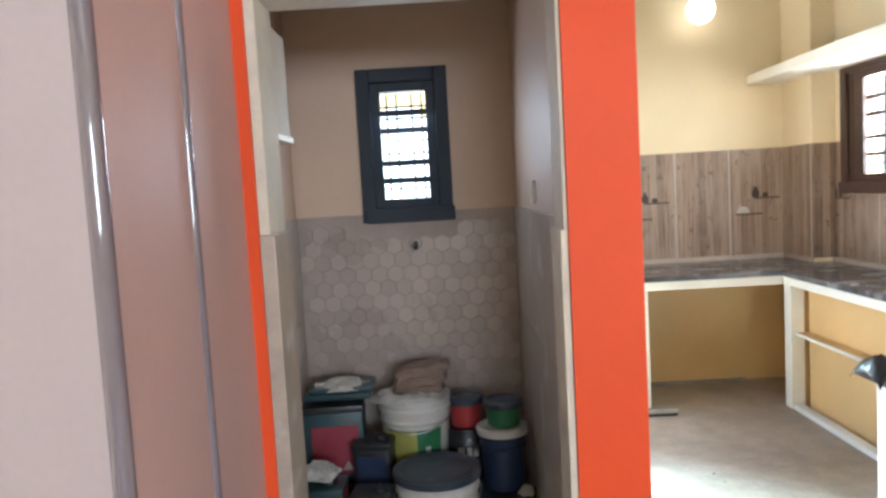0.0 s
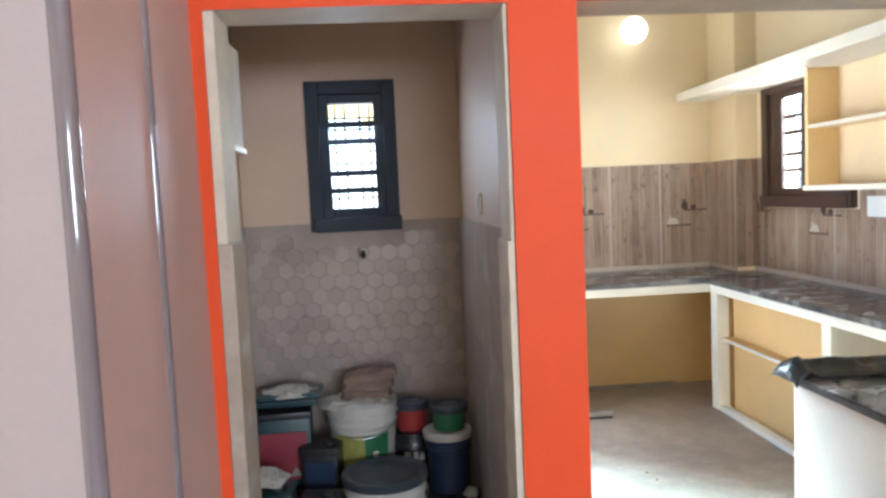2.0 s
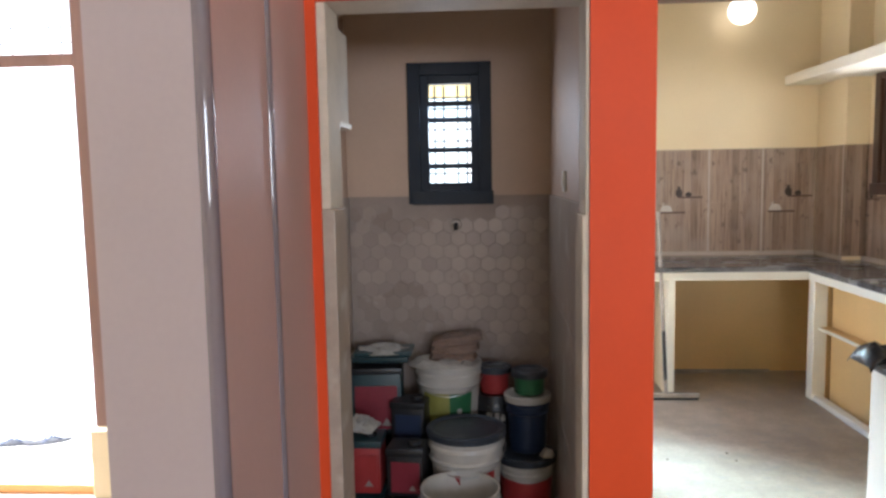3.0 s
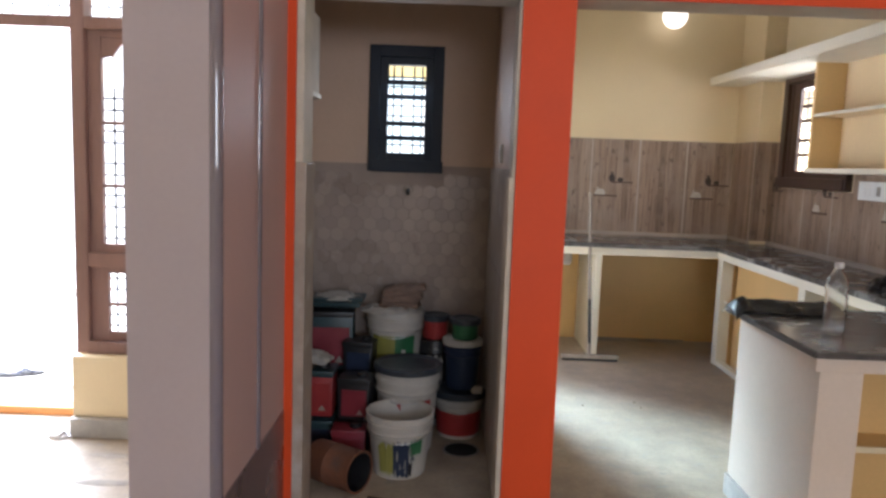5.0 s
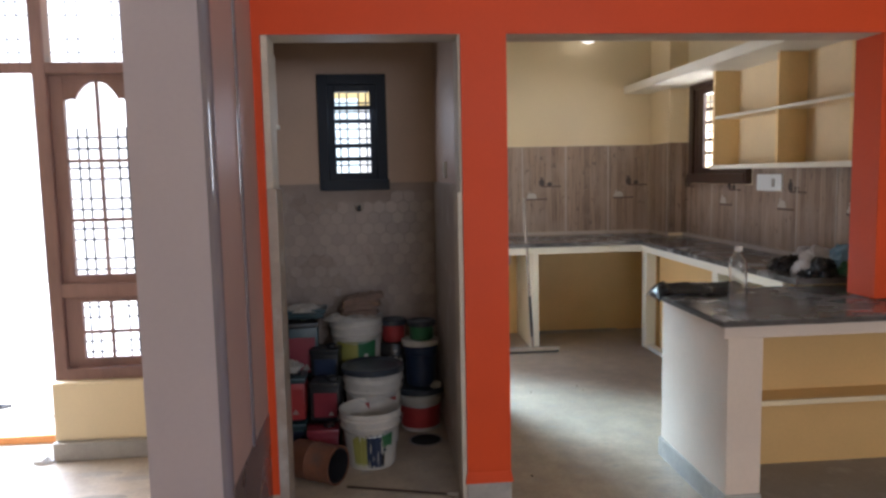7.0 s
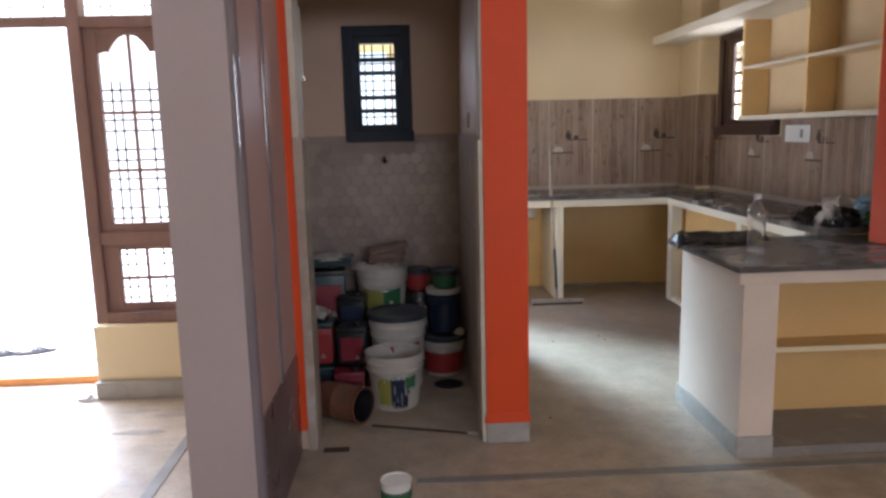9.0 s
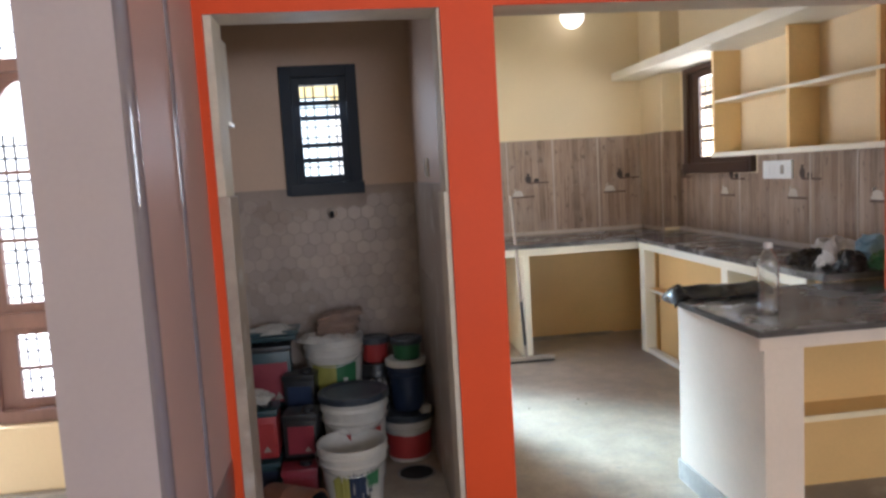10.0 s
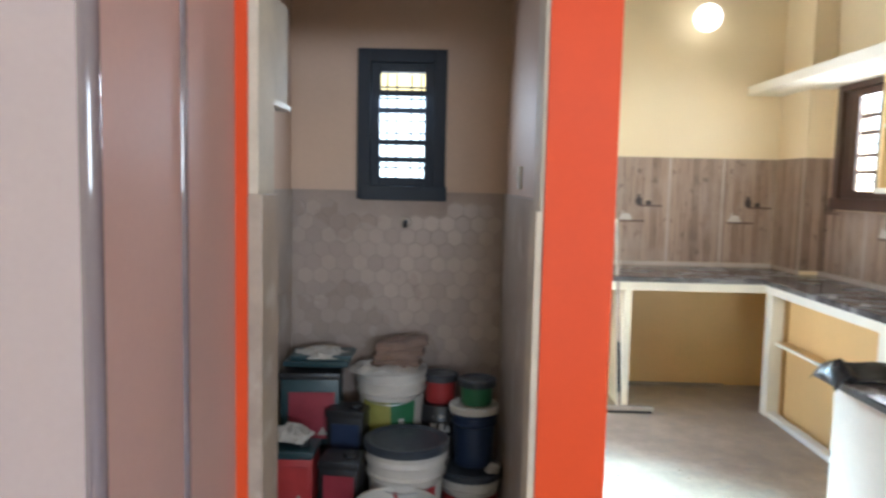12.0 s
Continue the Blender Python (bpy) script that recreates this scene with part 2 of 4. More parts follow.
M_rust = paint("paint_stained_brown_carton", (0.19, 0.075, 0.04), 0.6, 0.25, 10.0, 0.2, dirt=(0.10, 0.07, 0.06))
M_stick = paint("dark_wooden_stick", (0.06, 0.035, 0.025), 0.7, 0.2, 14.0, 0.3)
M_steel = paint("brushed_steel", (0.45, 0.45, 0.44), 0.4, 0.1, 20.0, 0.05, metal=1.0)
M_galv = paint("worn_pale_pole", (0.36, 0.31, 0.26), 0.5, 0.2, 12.0, 0.1)
M_rubber = paint("dusty_grey_rubber", (0.36, 0.32, 0.27), 0.8, 0.15, 15.0, 0.2)
M_blackbag = paint("black_polythene", (0.014, 0.014, 0.016), 0.25, 0.2, 9.0, 0.2)
M_whitebag = paint("milky_polythene", (0.58, 0.55, 0.54), 0.3, 0.15, 12.0, 0.2)
M_bluebag = paint("pale_blue_polythene", (0.25, 0.42, 0.58), 0.3, 0.15, 12.0, 0.2)
M_greenbag = paint("green_polythene", (0.05, 0.20, 0.10), 0.3, 0.15, 12.0, 0.2)
M_motifshelf = paint("brown_shelf_print", (0.10, 0.055, 0.035), 0.4, 0.2, 20.0, 0.02)
M_motifdark = paint("dark_tile_print", (0.045, 0.028, 0.02), 0.4, 0.2, 20.0, 0.02)
M_motifpale = paint("pale_tile_print", (0.53, 0.48, 0.42), 0.4, 0.1, 20.0, 0.02)
M_bottle = clear_plastic("clear_bottle_plastic", (0.95, 0.96, 0.97), 0.06, 1.5)
M_bottle.node_tree.nodes["Principled BSDF"].inputs["Transmission Weight"].default_value = 0.985


# ---------------- mesh helpers ----------------
def bm_box(bm, x0, x1, y0, y1, z0, z1, bev=0.0):
    b2 = bmesh.new()
    bmesh.ops.create_cube(b2, size=1.0)
    for v in b2.verts:
        v.co = Vector(((x0 + x1) / 2 + v.co.x * (x1 - x0), (y0 + y1) / 2 + v.co.y * (y1 - y0), (z0 + z1) / 2 + v.co.z * (z1 - z0)))
    if bev:
        bmesh.ops.bevel(b2, geom=b2.edges[:], offset=bev, segments=2, affect='EDGES', profile=0.6)
    me = bpy.data.meshes.new("tmp")
    b2.to_mesh(me)
    b2.free()
    bm.from_mesh(me)
    bpy.data.meshes.remove(me)
    return bm


def box(*a, bev=0.0):
    return bm_box(bmesh.new(), *a, bev=bev)


def boxes(rows, bev=0.0):
    bm = bmesh.new()
    for r in rows:
        bm_box(bm, *r, bev=bev)
    return bm


def lathe(profile, n=28, cx=0, cy=0, cz=0):
    """A turned body from (radius, height) pairs."""
    bm = bmesh.new()
    rings = []
    for r, z in profile:
        rings.append([bm.verts.new((cx + max(r, 1e-4) * math.cos(2 * math.pi * i / n), cy + max(r, 1e-4) * math.sin(2 * math.pi * i / n), cz + z)) for i in range(n)])
    for a, b in zip(rings, rings[1:]):
        for i in range(n):
            bm.faces.new((a[i], a[(i + 1) % n], b[(i + 1) % n], b[i]))
    for ring, flip in ((rings[0], True), (rings[-1], False)):
        bm.faces.new(ring[::-1] if flip else ring)
    return bm


def tube(points, r, n=8):
    """A rod along points."""
    bm = bmesh.new()
    pts = [Vector(p) for p in points]
    rings = []
    for i, p in enumerate(pts):
        d = (pts[min(i + 1, len(pts) - 1)] - pts[max(i - 1, 0)]).normalized()
        u = d.orthogonal().normalized() if i == 0 else (u0 - d * u0.dot(d)).normalized()
        u0 = u
        w = d.cross(u)
        rings.append([bm.verts.new(p + r * (u * math.cos(2 * math.pi * k / n) + w * math.sin(2 * math.pi * k / n))) for k in range(n)])
    for a, b in zip(rings, rings[1:]):
        for k in range(n):
            bm.faces.new((a[k], a[(k + 1) % n], b[(k + 1) % n], b[k]))
    bm.faces.new(rings[0][::-1])
    bm.faces.new(rings[-1])
    return bm


def add_bm(dst, src):
    me = bpy.data.meshes.new("tmp")
    src.to_mesh(me)
    src.free()
    dst.from_mesh(me)
    bpy.data.meshes.remove(me)
    return dst


def part(name, bm, material, parent=None, label="", smooth=False):
    bmesh.ops.recalc_face_normals(bm, faces=bm.faces[:])
    me = bpy.data.meshes.new(name)
    bm.to_mesh(me)
    bm.free()
    me.materials.append(material)
    if smooth:
        for p in me.polygons:
            p.use_smooth = True
        me.set_sharp_from_angle(angle=radians(38))
    ob = new(name, me)
    if parent is not None:
        ob.parent = parent
        ob.matrix_parent_inverse = parent.matrix_world.inverted() if parent.parent is None else Matrix()
    if label:
        ob["label"] = label
    return ob


def structure(name, bm, material, label, category=""):
    return tagged(part(name, bm, material), label, category or name.split("_")[0], kind="structure")


def thing(name, x, y, z, label, category, group=""):
    ob = new(name)
    ob.empty_display_size = 0.05
    ob.location = (x, y, z)
    bpy.context.view_layer.update()
    return tagged(ob, label, category, group)


def crumple(bm, amount, scale, seed=0):
    for v in bm.verts:
        d = noise.noise_vector(v.co * scale + Vector((seed * 7.3, seed * 3.1, seed)))
        v.co += d * amount
    return bm


def heap(cx, cy, z, rx, ry, h, seed, n=22, rings=8, amount=0.35):
    """A crumpled heap of sheet or cloth resting on z."""
    bm = bmesh.new()
    rows = []
    for j in range(rings + 1):
        a = j / rings * math.pi / 2
        rr, zz = math.cos(a), math.sin(a)
        rows.append([bm.verts.new((cx + rx * rr * math.cos(2 * math.pi * i / n), cy + ry * rr * math.sin(2 * math.pi * i / n), z + h * zz)) for i in range(n)])
    for a, b in zip(rows, rows[1:]):
        for i in range(n):
            bm.faces.new((a[i], a[(i + 1) % n], b[(i + 1) % n], b[i]))
    bm.faces.new(rows[0][::-1])
    bmesh.ops.remove_doubles(bm, verts=bm.verts[:], dist=0.002)
    m = min(rx, ry, h)
    for v in bm.verts:
        d = noise.noise_vector(v.co * (0.9 / m) + Vector((seed * 7.3, seed, 0))) + 0.6 * noise.noise_vector(v.co * (2.6 / m) + Vector((seed, 0, seed)))
        v.co += d * m * amount
        v.co.z = max(v.co.z, z)
    return bm


# ---------------- structure ----------------
H = 3.02          # ceiling
LINT = 2.105      # underside of the beam
XL, XR = -3.7, 3.4
floor = structure("floor", boxes([(XL - 0.2, XR, -6.1, 1.22, -0.12, 0.0), (-1.13, 2.6, 1.22, 1.66, -0.12, 0.0), (0.0, 2.6, 1.66, 3.7, -0.12, 0.0)]), M_floor, "dusty pale grey stone floor with smears", "floor")
for r in [(-0.34, 3.3, -0.385, -0.335), (1.72, 1.77, -3.4, -0.385), (-1.49, -1.44, -4.5, 0.82), (-3.5, -1.49, -2.6, -2.55)]:
    part("border_strip", box(*r, 0.0, 0.004), M_strip, floor, "dark grey stone border strip")
structure("ceiling", boxes([(XL, XR, -6.1, 1.2, H, H + 0.12), (-1.13, 2.6, 1.2, 1.66, H, H + 0.12), (0.0, 2.6, 1.66, 3.7, H, H + 0.12)]), M_white, "plain off-white painted ceiling", "ceiling")

# wall with the orange-framed openings, plane y = 0 .. 0.19
T = 0.19
wf = structure("wall_partition", boxes([(-0.885, 2.6, 0.0, T, 2.31, H), (2.072, 2.6, 0.0, T, 0.885, 2.31), (2.6, XR, 0.0, T, 0, H)]), M_cream, "cream painted wall above the orange frame", "wall")
part("beam_soffit", box(-0.85, 1.93, 0.003, T - 0.003, LINT, LINT + 0.2), M_reveal, wf, "bare putty underside of the beam")
part("beam_face", boxes([(-0.885, 2.07, -0.004, 0.003, LINT, 2.31)]), M_orange, wf, "orange enamel band over the openings")
part("pillar_face", box(0.0, 0.2, -0.004, T, 0.10, LINT), M_orange, wf, "orange enamel pillar between niche and kitchen")
bm = bmesh.new()
fo = [bm.verts.new(p) for p in ((-0.001, -0.005, 0.15), (0.201, -0.005, 0.15), (0.211, -0.010, 0.10), (-0.010, -0.010, 0.10), (-0.001, 0.05, 0.15), (0.201, 0.05, 0.15), (0.211, 0.05, 0.10), (-0.010, 0.05, 0.10))]
for q in ((0, 1, 2, 3), (1, 5, 6, 2), (0, 3, 7, 4), (3, 2, 6, 7), (0, 4, 5, 1)):
    bm.faces.new([fo[i] for i in q])
part("pillar_foot", bm, M_orange, wf, "flared orange foot of the pillar")
part("niche_jamb_face", box(-0.885, -0.845, -0.004, 0.02, 0.10, LINT), M_orange, wf, "narrow orange enamel jamb strip")
part("right_pillar", box(1.93, 2.07, -0.004, T, 0.885, LINT), M_orange, wf, "orange enamel pillar standing on the counter")
part("niche_reveal", box(-0.845, -0.803, 0.0, T, 0.0, 1.46, bev=0.004), M_nichetile, wf, "mottled tile edge of the niche")
part("niche_reveal", box(-0.845, -0.815, 0.004, T, 1.46, LINT, bev=0.004), M_reveal, wf, "rough putty reveal of the niche")
part("niche_reveal", boxes([(-0.022, -0.0005, 0.008, T, 0.0, 1.43), (-0.012, -0.0005, 0.006, T, 1.43, LINT)], bev=0.003), M_reveal, wf, "rough putty reveal of the niche")

# niche
structure("wall_niche_right", box(0.0, 0.2, T, 1.66, 0, H), M_niche, "beige painted side wall of the niche", "wall")
structure("wall_niche_left", box(-1.13, -1.06, 0.02, 1.66, 0, H), M_niche, "beige painted side wall of the niche", "wall")
NW = (-0.70, -0.33, 1.46, 2.12)   # hole for the niche window
nb = structure("wall_niche_back", boxes([(-1.06, NW[0], 1.49, 1.66, 0, H), (NW[1], 0.0, 1.49, 1.66, 0, H), (NW[0], NW[1], 1.49, 1.66, 0, NW[2]), (NW[0], NW[1], 1.49, 1.66, NW[3], H)]), M_niche, "beige painted back wall of the niche", "wall")
structure("wall_niche_return", box(-1.06, -0.845, 0.02, T, 0, H), M_niche, "beige return wall beside the niche opening", "wall")

# wall that ends beside the niche, with stripes and dado
wc = structure("wall_hall_end", box(-1.142, -0.885, -0.802, 0.02, 0, H), M_column, "greyish pink wall end with smooth enamel paint", "wall")
part("side_panel", box(-0.885, -0.879, -0.780, -0.397, 0.48, H), M_panel, wc, "dusty rose painted panel")
part("side_panel", box(-0.885, -0.879, -0.397, -0.004, 0.48, H), M_panel, wc, "dusty rose painted panel")
part("corner_moulding", lathe([(0.019, 0.0), (0.019, H)], 32, -0.893, -0.792, 0.0), M_stripe, wc, "glossy slate corner moulding", True)
part("moulding", lathe([(0.012, 0.48), (0.012, H)], 28, -0.880, -0.397, 0.0), M_stripe, wc, "glossy slate upright moulding", True)
part("dado", box(-0.885, -0.876, -0.774, -0.004, 0.0, 0.48), M_dado, wc, "dark purple-brown stone dado")

# left front wall with entrance
YF = 0.87
DX0, DX1, WX0, WX1 = -3.12, -2.17, -2.10, -1.62
structure("wall_front", boxes([(XL, DX0 - 0.07, YF, 1.2, 0, H), (WX1 + 0.07, -1.13, YF, 1.2, 0, H), (DX0 - 0.07, WX1 + 0.07, YF, 1.2, 2.60, H)]), M_cream, "cream painted front wall around the entrance", "wall")
structure("wall_under_window", box(-2.165, -1.13, 0.835, 1.2, 0.10, 0.425, bev=0.012), M_cream, "cream plastered ledge under the entrance window", "wall")
structure("skirting_front", box(-2.165, -1.13, 0.80, 0.86, 0.0, 0.10, bev=0.006), M_skirt, "grey stone skirting below the window ledge", "skirting")
structure("skirting_pillar", box(-0.001, 0.202, -0.007, 0.06, 0.0, 0.10, bev=0.003), M_skirt, "grey stone skirting at the pillar foot", "skirting")
structure("threshold", box(DX0, DX1, 1.10, 1.22, 0.0, 0.05, bev=0.01), M_thresh, "orange painted door threshold", "threshold")
structure("lintel_band", box(-3.3, -1.13, 0.80, YF, 2.66, 2.80, bev=0.01), M_trimcream, "cream plaster band above the entrance frame", "trim")


def grille(x0, x1, z0, z1, y, nx, nz, parent, gap=0.03, r=0.0062):
    """Iron window bars in pairs."""
    for k in range(nz):
        z = z0 + (k + 0.5) * (z1 - z0) / nz
        for d in (-gap, gap):
            part("grille_bar", tube([(x0, y, z + d), (x1, y, z + d)], r, 6), M_iron, parent)
    for k in range(nx):
        x = x0 + (k + 0.5) * (x1 - x0) / nx
        for d in (-gap * 0.8, gap * 0.8):
            part("grille_bar", tube([(x + d, y, z0), (x + d, y, z1)], r, 6), M_iron, parent)


d1 = tagged(new("door_1"), "open entrance with reddish brown wooden frame", "door", kind="structure")
F0, F1 = 0.90, 1.00
part("door_post", box(DX1, WX0, F0, F1, 0.02, 2.60, bev=0.008), M_doorwood, d1)
part("door_post", box(DX0 - 0.07, DX0, F0, F1, 0.02, 2.60, bev=0.008), M_doorwood, d1)
part("door_head", box(DX0, WX1 + 0.07, F0 + 0.002, F1 - 0.002, 2.53, 2.598, bev=0.008), M_doorwood, d1)
part("transom_bar", box(DX0, DX1, F0 + 0.002, F1 - 0.002, 2.08, 2.14, bev=0.006), M_doorwood, d1)
w1 = tagged(new("window_1"), "entrance side window with arched head and iron grille", "window", kind="structure")
part("window_post", box(WX1, WX1 + 0.07, F0, F1, 0.43, 2.53, bev=0.008), M_doorwood, w1)
part("transom_bar", box(WX0, WX1, F0 + 0.002, F1 - 0.002, 2.08, 2.14, bev=0.006), M_doorwood, w1)
part("window_sill", box(WX0, WX1, F0 - 0.02, F1, 0.425, 0.49, bev=0.008), M_doorwood, w1)
part("mid_rail", box(WX0, WX1, F0 + 0.002, F1 - 0.002, 0.88, 0.955, bev=0.006), M_doorwood, w1)


def sash(x0, x1, z0, z1, y, parent, arch=False, rails=(), st=0.055):
    s = part("sash", boxes([(x0, x0 + st, y, y + 0.035, z0, z1), (x1 - st, x1, y, y + 0.035, z0, z1), (x0 + st, x1 - st, y, y + 0.035, z0, z0 + 0.045), (x0 + st, x1 - st, y, y + 0.035, z1 - 0.035, z1)], bev=0.003), M_doorwood, parent, "wooden sash")
    xm = (x0 + x1) / 2
    part("muntin", box(xm - 0.008, xm + 0.008, y + 0.006, y + 0.03, z0 + 0.045, z1 - 0.036, bev=0.003), M_doorwood, s)
    for z in rails:
        part("sash_rail", box(x0 + st, x1 - st, y + 0.004, y + 0.028, z - 0.009, z + 0.009), M_doorwood, s)
    if arch:
        bm = bmesh.new()
        n = 24
        top, low = [], []
        for i in range(n + 1):
            u = i / n
            x = x0 + st + u * (x1 - x0 - 2 * st)
            e = abs(2 * u - 1)
            z = z1 - 0.04 - (0.085 + 0.05 * (e - 0.7) if e > 0.7 else 0.105 * (e / 0.7) ** 2.4)
            top.append((x, z1 - 0.034))
            low.append((x, z))
        vs = []
        for yy in (y + 0.008, y + 0.028):
            vs.append(([bm.verts.new((x, yy, z)) for x, z in top], [bm.verts.new((x, yy, z)) for x, z in low]))
        for i in range(n):
            for t_, l_ in vs:
                bm.faces.new((t_[i], t_[i + 1], l_[i + 1], l_[i]))
            bm.faces.new((vs[0][1][i], vs[0][1][i + 1], vs[1][1][i + 1], vs[1][1][i]))
        part("arched_head", bm, M_doorwood, s, "scalloped wooden head board")
    return s


sash(WX0, WX1, 0.955, 2.08, 0.93, w1, True, (1.62, 1.30), 0.07)
sash(WX0, WX1, 0.49, 0.88, 0.93, w1, False, (0.68,), 0.09)
grille(WX0 + 0.03, WX1 - 0.03, 0.97, 1.80, 0.985, 2, 5, w1)
grille(WX0 + 0.03, WX1 - 0.03, 0.49, 0.88, 0.985, 2, 2, w1)
grille(WX0, WX1, 2.14, 2.53, 0.985, 2, 2, w1, 0.035, 0.0032)
grille(DX0, DX1, 2.14, 2.53, 0.985, 4, 2, d1, 0.035, 0.0032)

# kitchen
KB, KR = 3.50, 2.36
structure("wall_kitchen_back", box(0.2, KR + 0.2, KB, KB + 0.2, 0, H), M_cream, "cream painted kitchen back wall", "wall")
WY0, WY1, WZ0, WZ1 = 1.98, 2.88, 1.42, 2.22
structure("wall_kitchen_right", boxes([(KR, KR + 0.2, T, WY0, 0, H), (KR, KR + 0.2, WY1, KB, 0, H), (KR, KR + 0.2, WY0, WY1, 0, WZ0), (KR, KR + 0.2, WY0, WY1, WZ1, H)]), M_cream, "cream painted kitchen side wall", "wall")
structure("wall_pilaster", box(2.195, KR, 3.06, KB, 0.9, H), M_cream, "cream painted corner pilaster", "wall")
structure("wall_kitchen_left", boxes([(0.0, 0.2, 1.66, 1.76, 0, H), (0.0, 0.2, 2.70, KB, 0, H), (0.0, 0.2, 1.76, 2.70, 2.1, H)]), M_cream, "cream painted wall with open yard doorway", "wall")

# hall around the camera
structure("wall_left", box(XL - 0.2, XL, -6.1, 1.2, 0, H), M_cream, "cream painted hall side wall", "wall")
structure("wall_right", box(XR, XR + 0.2, -6.1, T, 0, H), M_cream, "cream painted hall side wall", "wall")
structure("wall_back", boxes([(XL, 0.1, -6.3, -6.1, 0, H), (2.5, XR, -6.3, -6.1, 0, H), (0.1, 2.5, -6.3, -6.1, 0, 1.35), (0.1, 2.5, -6.3, -6.1, 2.31, H)]), M_cream, "cream painted hall wall with a wide window opening", "wall")

# yard outside
structure("ground", boxes([(-60, 60, 1.23, 90, -0.30, -0.125), (-60, 60, -60, -6.32, -0.30, -0.125), (-60, -3.92, -6.32, 1.23, -0.30, -0.125), (3.62, 60, -6.32, 1.23, -0.30, -0.125)]), M_yard, "sunlit pale concrete yard", "ground")
structure("porch", box(-3.6, -1.2, 1.22, 2.6, -0.125, 0.0, bev=0.01), M_yard, "sunlit pale concrete porch slab", "porch")


def house(name, x0, x1, y0, y1, h, wall_m, label):
    ob = thing(name, (x0 + x1) / 2, y0, -0.125, label, "house")
    part("wall", box(x0, x1, y0, y1, -0.125, h), wall_m, ob)
    part("roof", box(x0 - 0.15, x1 + 0.15, y0 - 0.2, y1 + 0.15, h, h + 0.18, bev=0.02), M_white, ob)
    return ob


nh = house("neighbour_house", -1.9, 0.6, 6.2, 9.5, 2.2, M_white, "white plastered neighbour house with pale yellow upper storey")
part("upper_storey", box(-1.95, 0.65, 5.98, 9.5, 2.38, 5.4), M_neighbour, nh, "pale yellow plastered upper storey")
# Added blank block: hides the sky and fills the entrance view with glaring white.
house("street_house", -20.0, -2.1, 9.0, 14.0, 6.2, M_white, "plain white block added behind the yard as a bright backdrop")
part("yard_wall", box(-1.25, -0.55, 4.9, 5.05, -0.125, 2.35), M_aqua, None)
tagged(bpy.data.objects["yard_wall"], "pale aqua plastered yard wall", "wall", kind="structure")

# ---------------- niche tiles are at the end; windows ----------------


def framed_window(name, axis, a0, a1, z0, z1, face, depth, border, material, label, into):
    """A heavy wooden frame with inner shutters and bars; axis 'x': in a wall of constant y, 'y': of constant x."""
    ob = tagged(new(name), label, "window", kind="structure")

    def b(u0, u1, w0, w1, d0, d1, bev=0.004):
        lo, hi = sorted((face + into * d0, face + into * d1))
        return box(u0, u1, lo, hi, w0, w1, bev=bev) if axis == 'x' else box(lo, hi, u0, u1, w0, w1, bev=bev)
    part("window_frame", b(a0, a0 + border * 0.6, z0, z1, 0, depth), material, ob)
    part("window_frame", b(a1 - border * 0.6, a1, z0, z1, 0, depth), material, ob)
    part("window_frame", b(a0 + border * 0.6, a1 - border * 0.6, z1 - border * 0.6, z1, 0.001, depth), material, ob)
    part("window_sill", b(a0 + 0.02, a1 + 0.008, z0 - 0.004, z0 + border * 0.62, -0.012, depth), material, ob)
    i0, i1, j0, j1 = a0 + border * 0.6, a1 - border * 0.6, z0 + border * 0.62, z1 - border * 0.6
    s = border * 0.42
    sh = part("sash", b(i0, i0 + s, j0, j1, 0.02, depth - 0.02), material, ob, "inner wooden sash")
    part("stile", b(i1 - s, i1, j0, j1, 0.02, depth - 0.02), material, sh)
    part("rail", b(i0 + s, i1 - s, j0, j0 + s, 0.021, depth - 0.021), material, sh)
    part("rail", b(i0 + s, i1 - s, j1 - s, j1, 0.021, depth - 0.021), material, sh)
    return ob, (i0 + s, i1 - s, j0 + s, j1 - s), b


w2, (g0, g1, h0, h1), wb = framed_window("window_2", 'x', -0.732, -0.302, 1.422, 2.142, 1.462, 0.11, 0.105, M_tealwood, "small dark slate-blue wooden niche window with bars", 1)
for fz in (0.195, 0.36, 0.665, 0.83):
    z = h1 - (h1 - h0) * fz
    part("slat", wb(g0, g1, z - 0.014, z + 0.014, 0.03, 0.055, 0.002), M_tealwood, w2)
for fz in (0.125, 0.235, 0.45, 0.57, 0.905):
    z = h1 - (h1 - h0) * fz
    part("grille_bar", tube([(g0, 1.56, z), (g1, 1.56, z)], 0.0055, 6), M_iron, w2)
for fx in (0.12, 0.34, 0.68, 0.90):
    x = g0 + (g1 - g0) * fx
    part("grille_bar", tube([(x, 1.57, h0), (x, 1.57, h1)], 0.0055, 6), M_iron, w2)

w3, (g0, g1, h0, h1), wb = framed_window("window_3", 'y', 1.935, 2.925, 1.395, 2.245, 2.315, 0.12, 0.12, M_darkwood, "dark brown wooden kitchen window with iron bars", 1)
gm = (g0 + g1) / 2
part("mullion", wb(gm - 0.03, gm + 0.03, h0, h1, 0.022, 0.09), M_darkwood, w3)
leaf = part("shutter", box(2.337, 2.362, 2.695, 2.80, h0 - 0.04, h1 + 0.04, bev=0.002), M_darkwood, w3, "half-closed dark wooden shutter leaf")
for k in range(7):
    z = h0 + (k + 0.5) * (h1 - h0) / 7
    part("panel", box(2.334, 2.3375, 2.712, 2.785, z - 0.032, z + 0.032, bev=0.001), M_darkwood, leaf)
for fz in (0.20, 0.38, 0.62, 0.80):
    z = h1 - (h1 - h0) * fz
    part("slat", wb(g0, g1, z - 0.013, z + 0.013, 0.075, 0.098, 0.002), M_darkwood, w3)
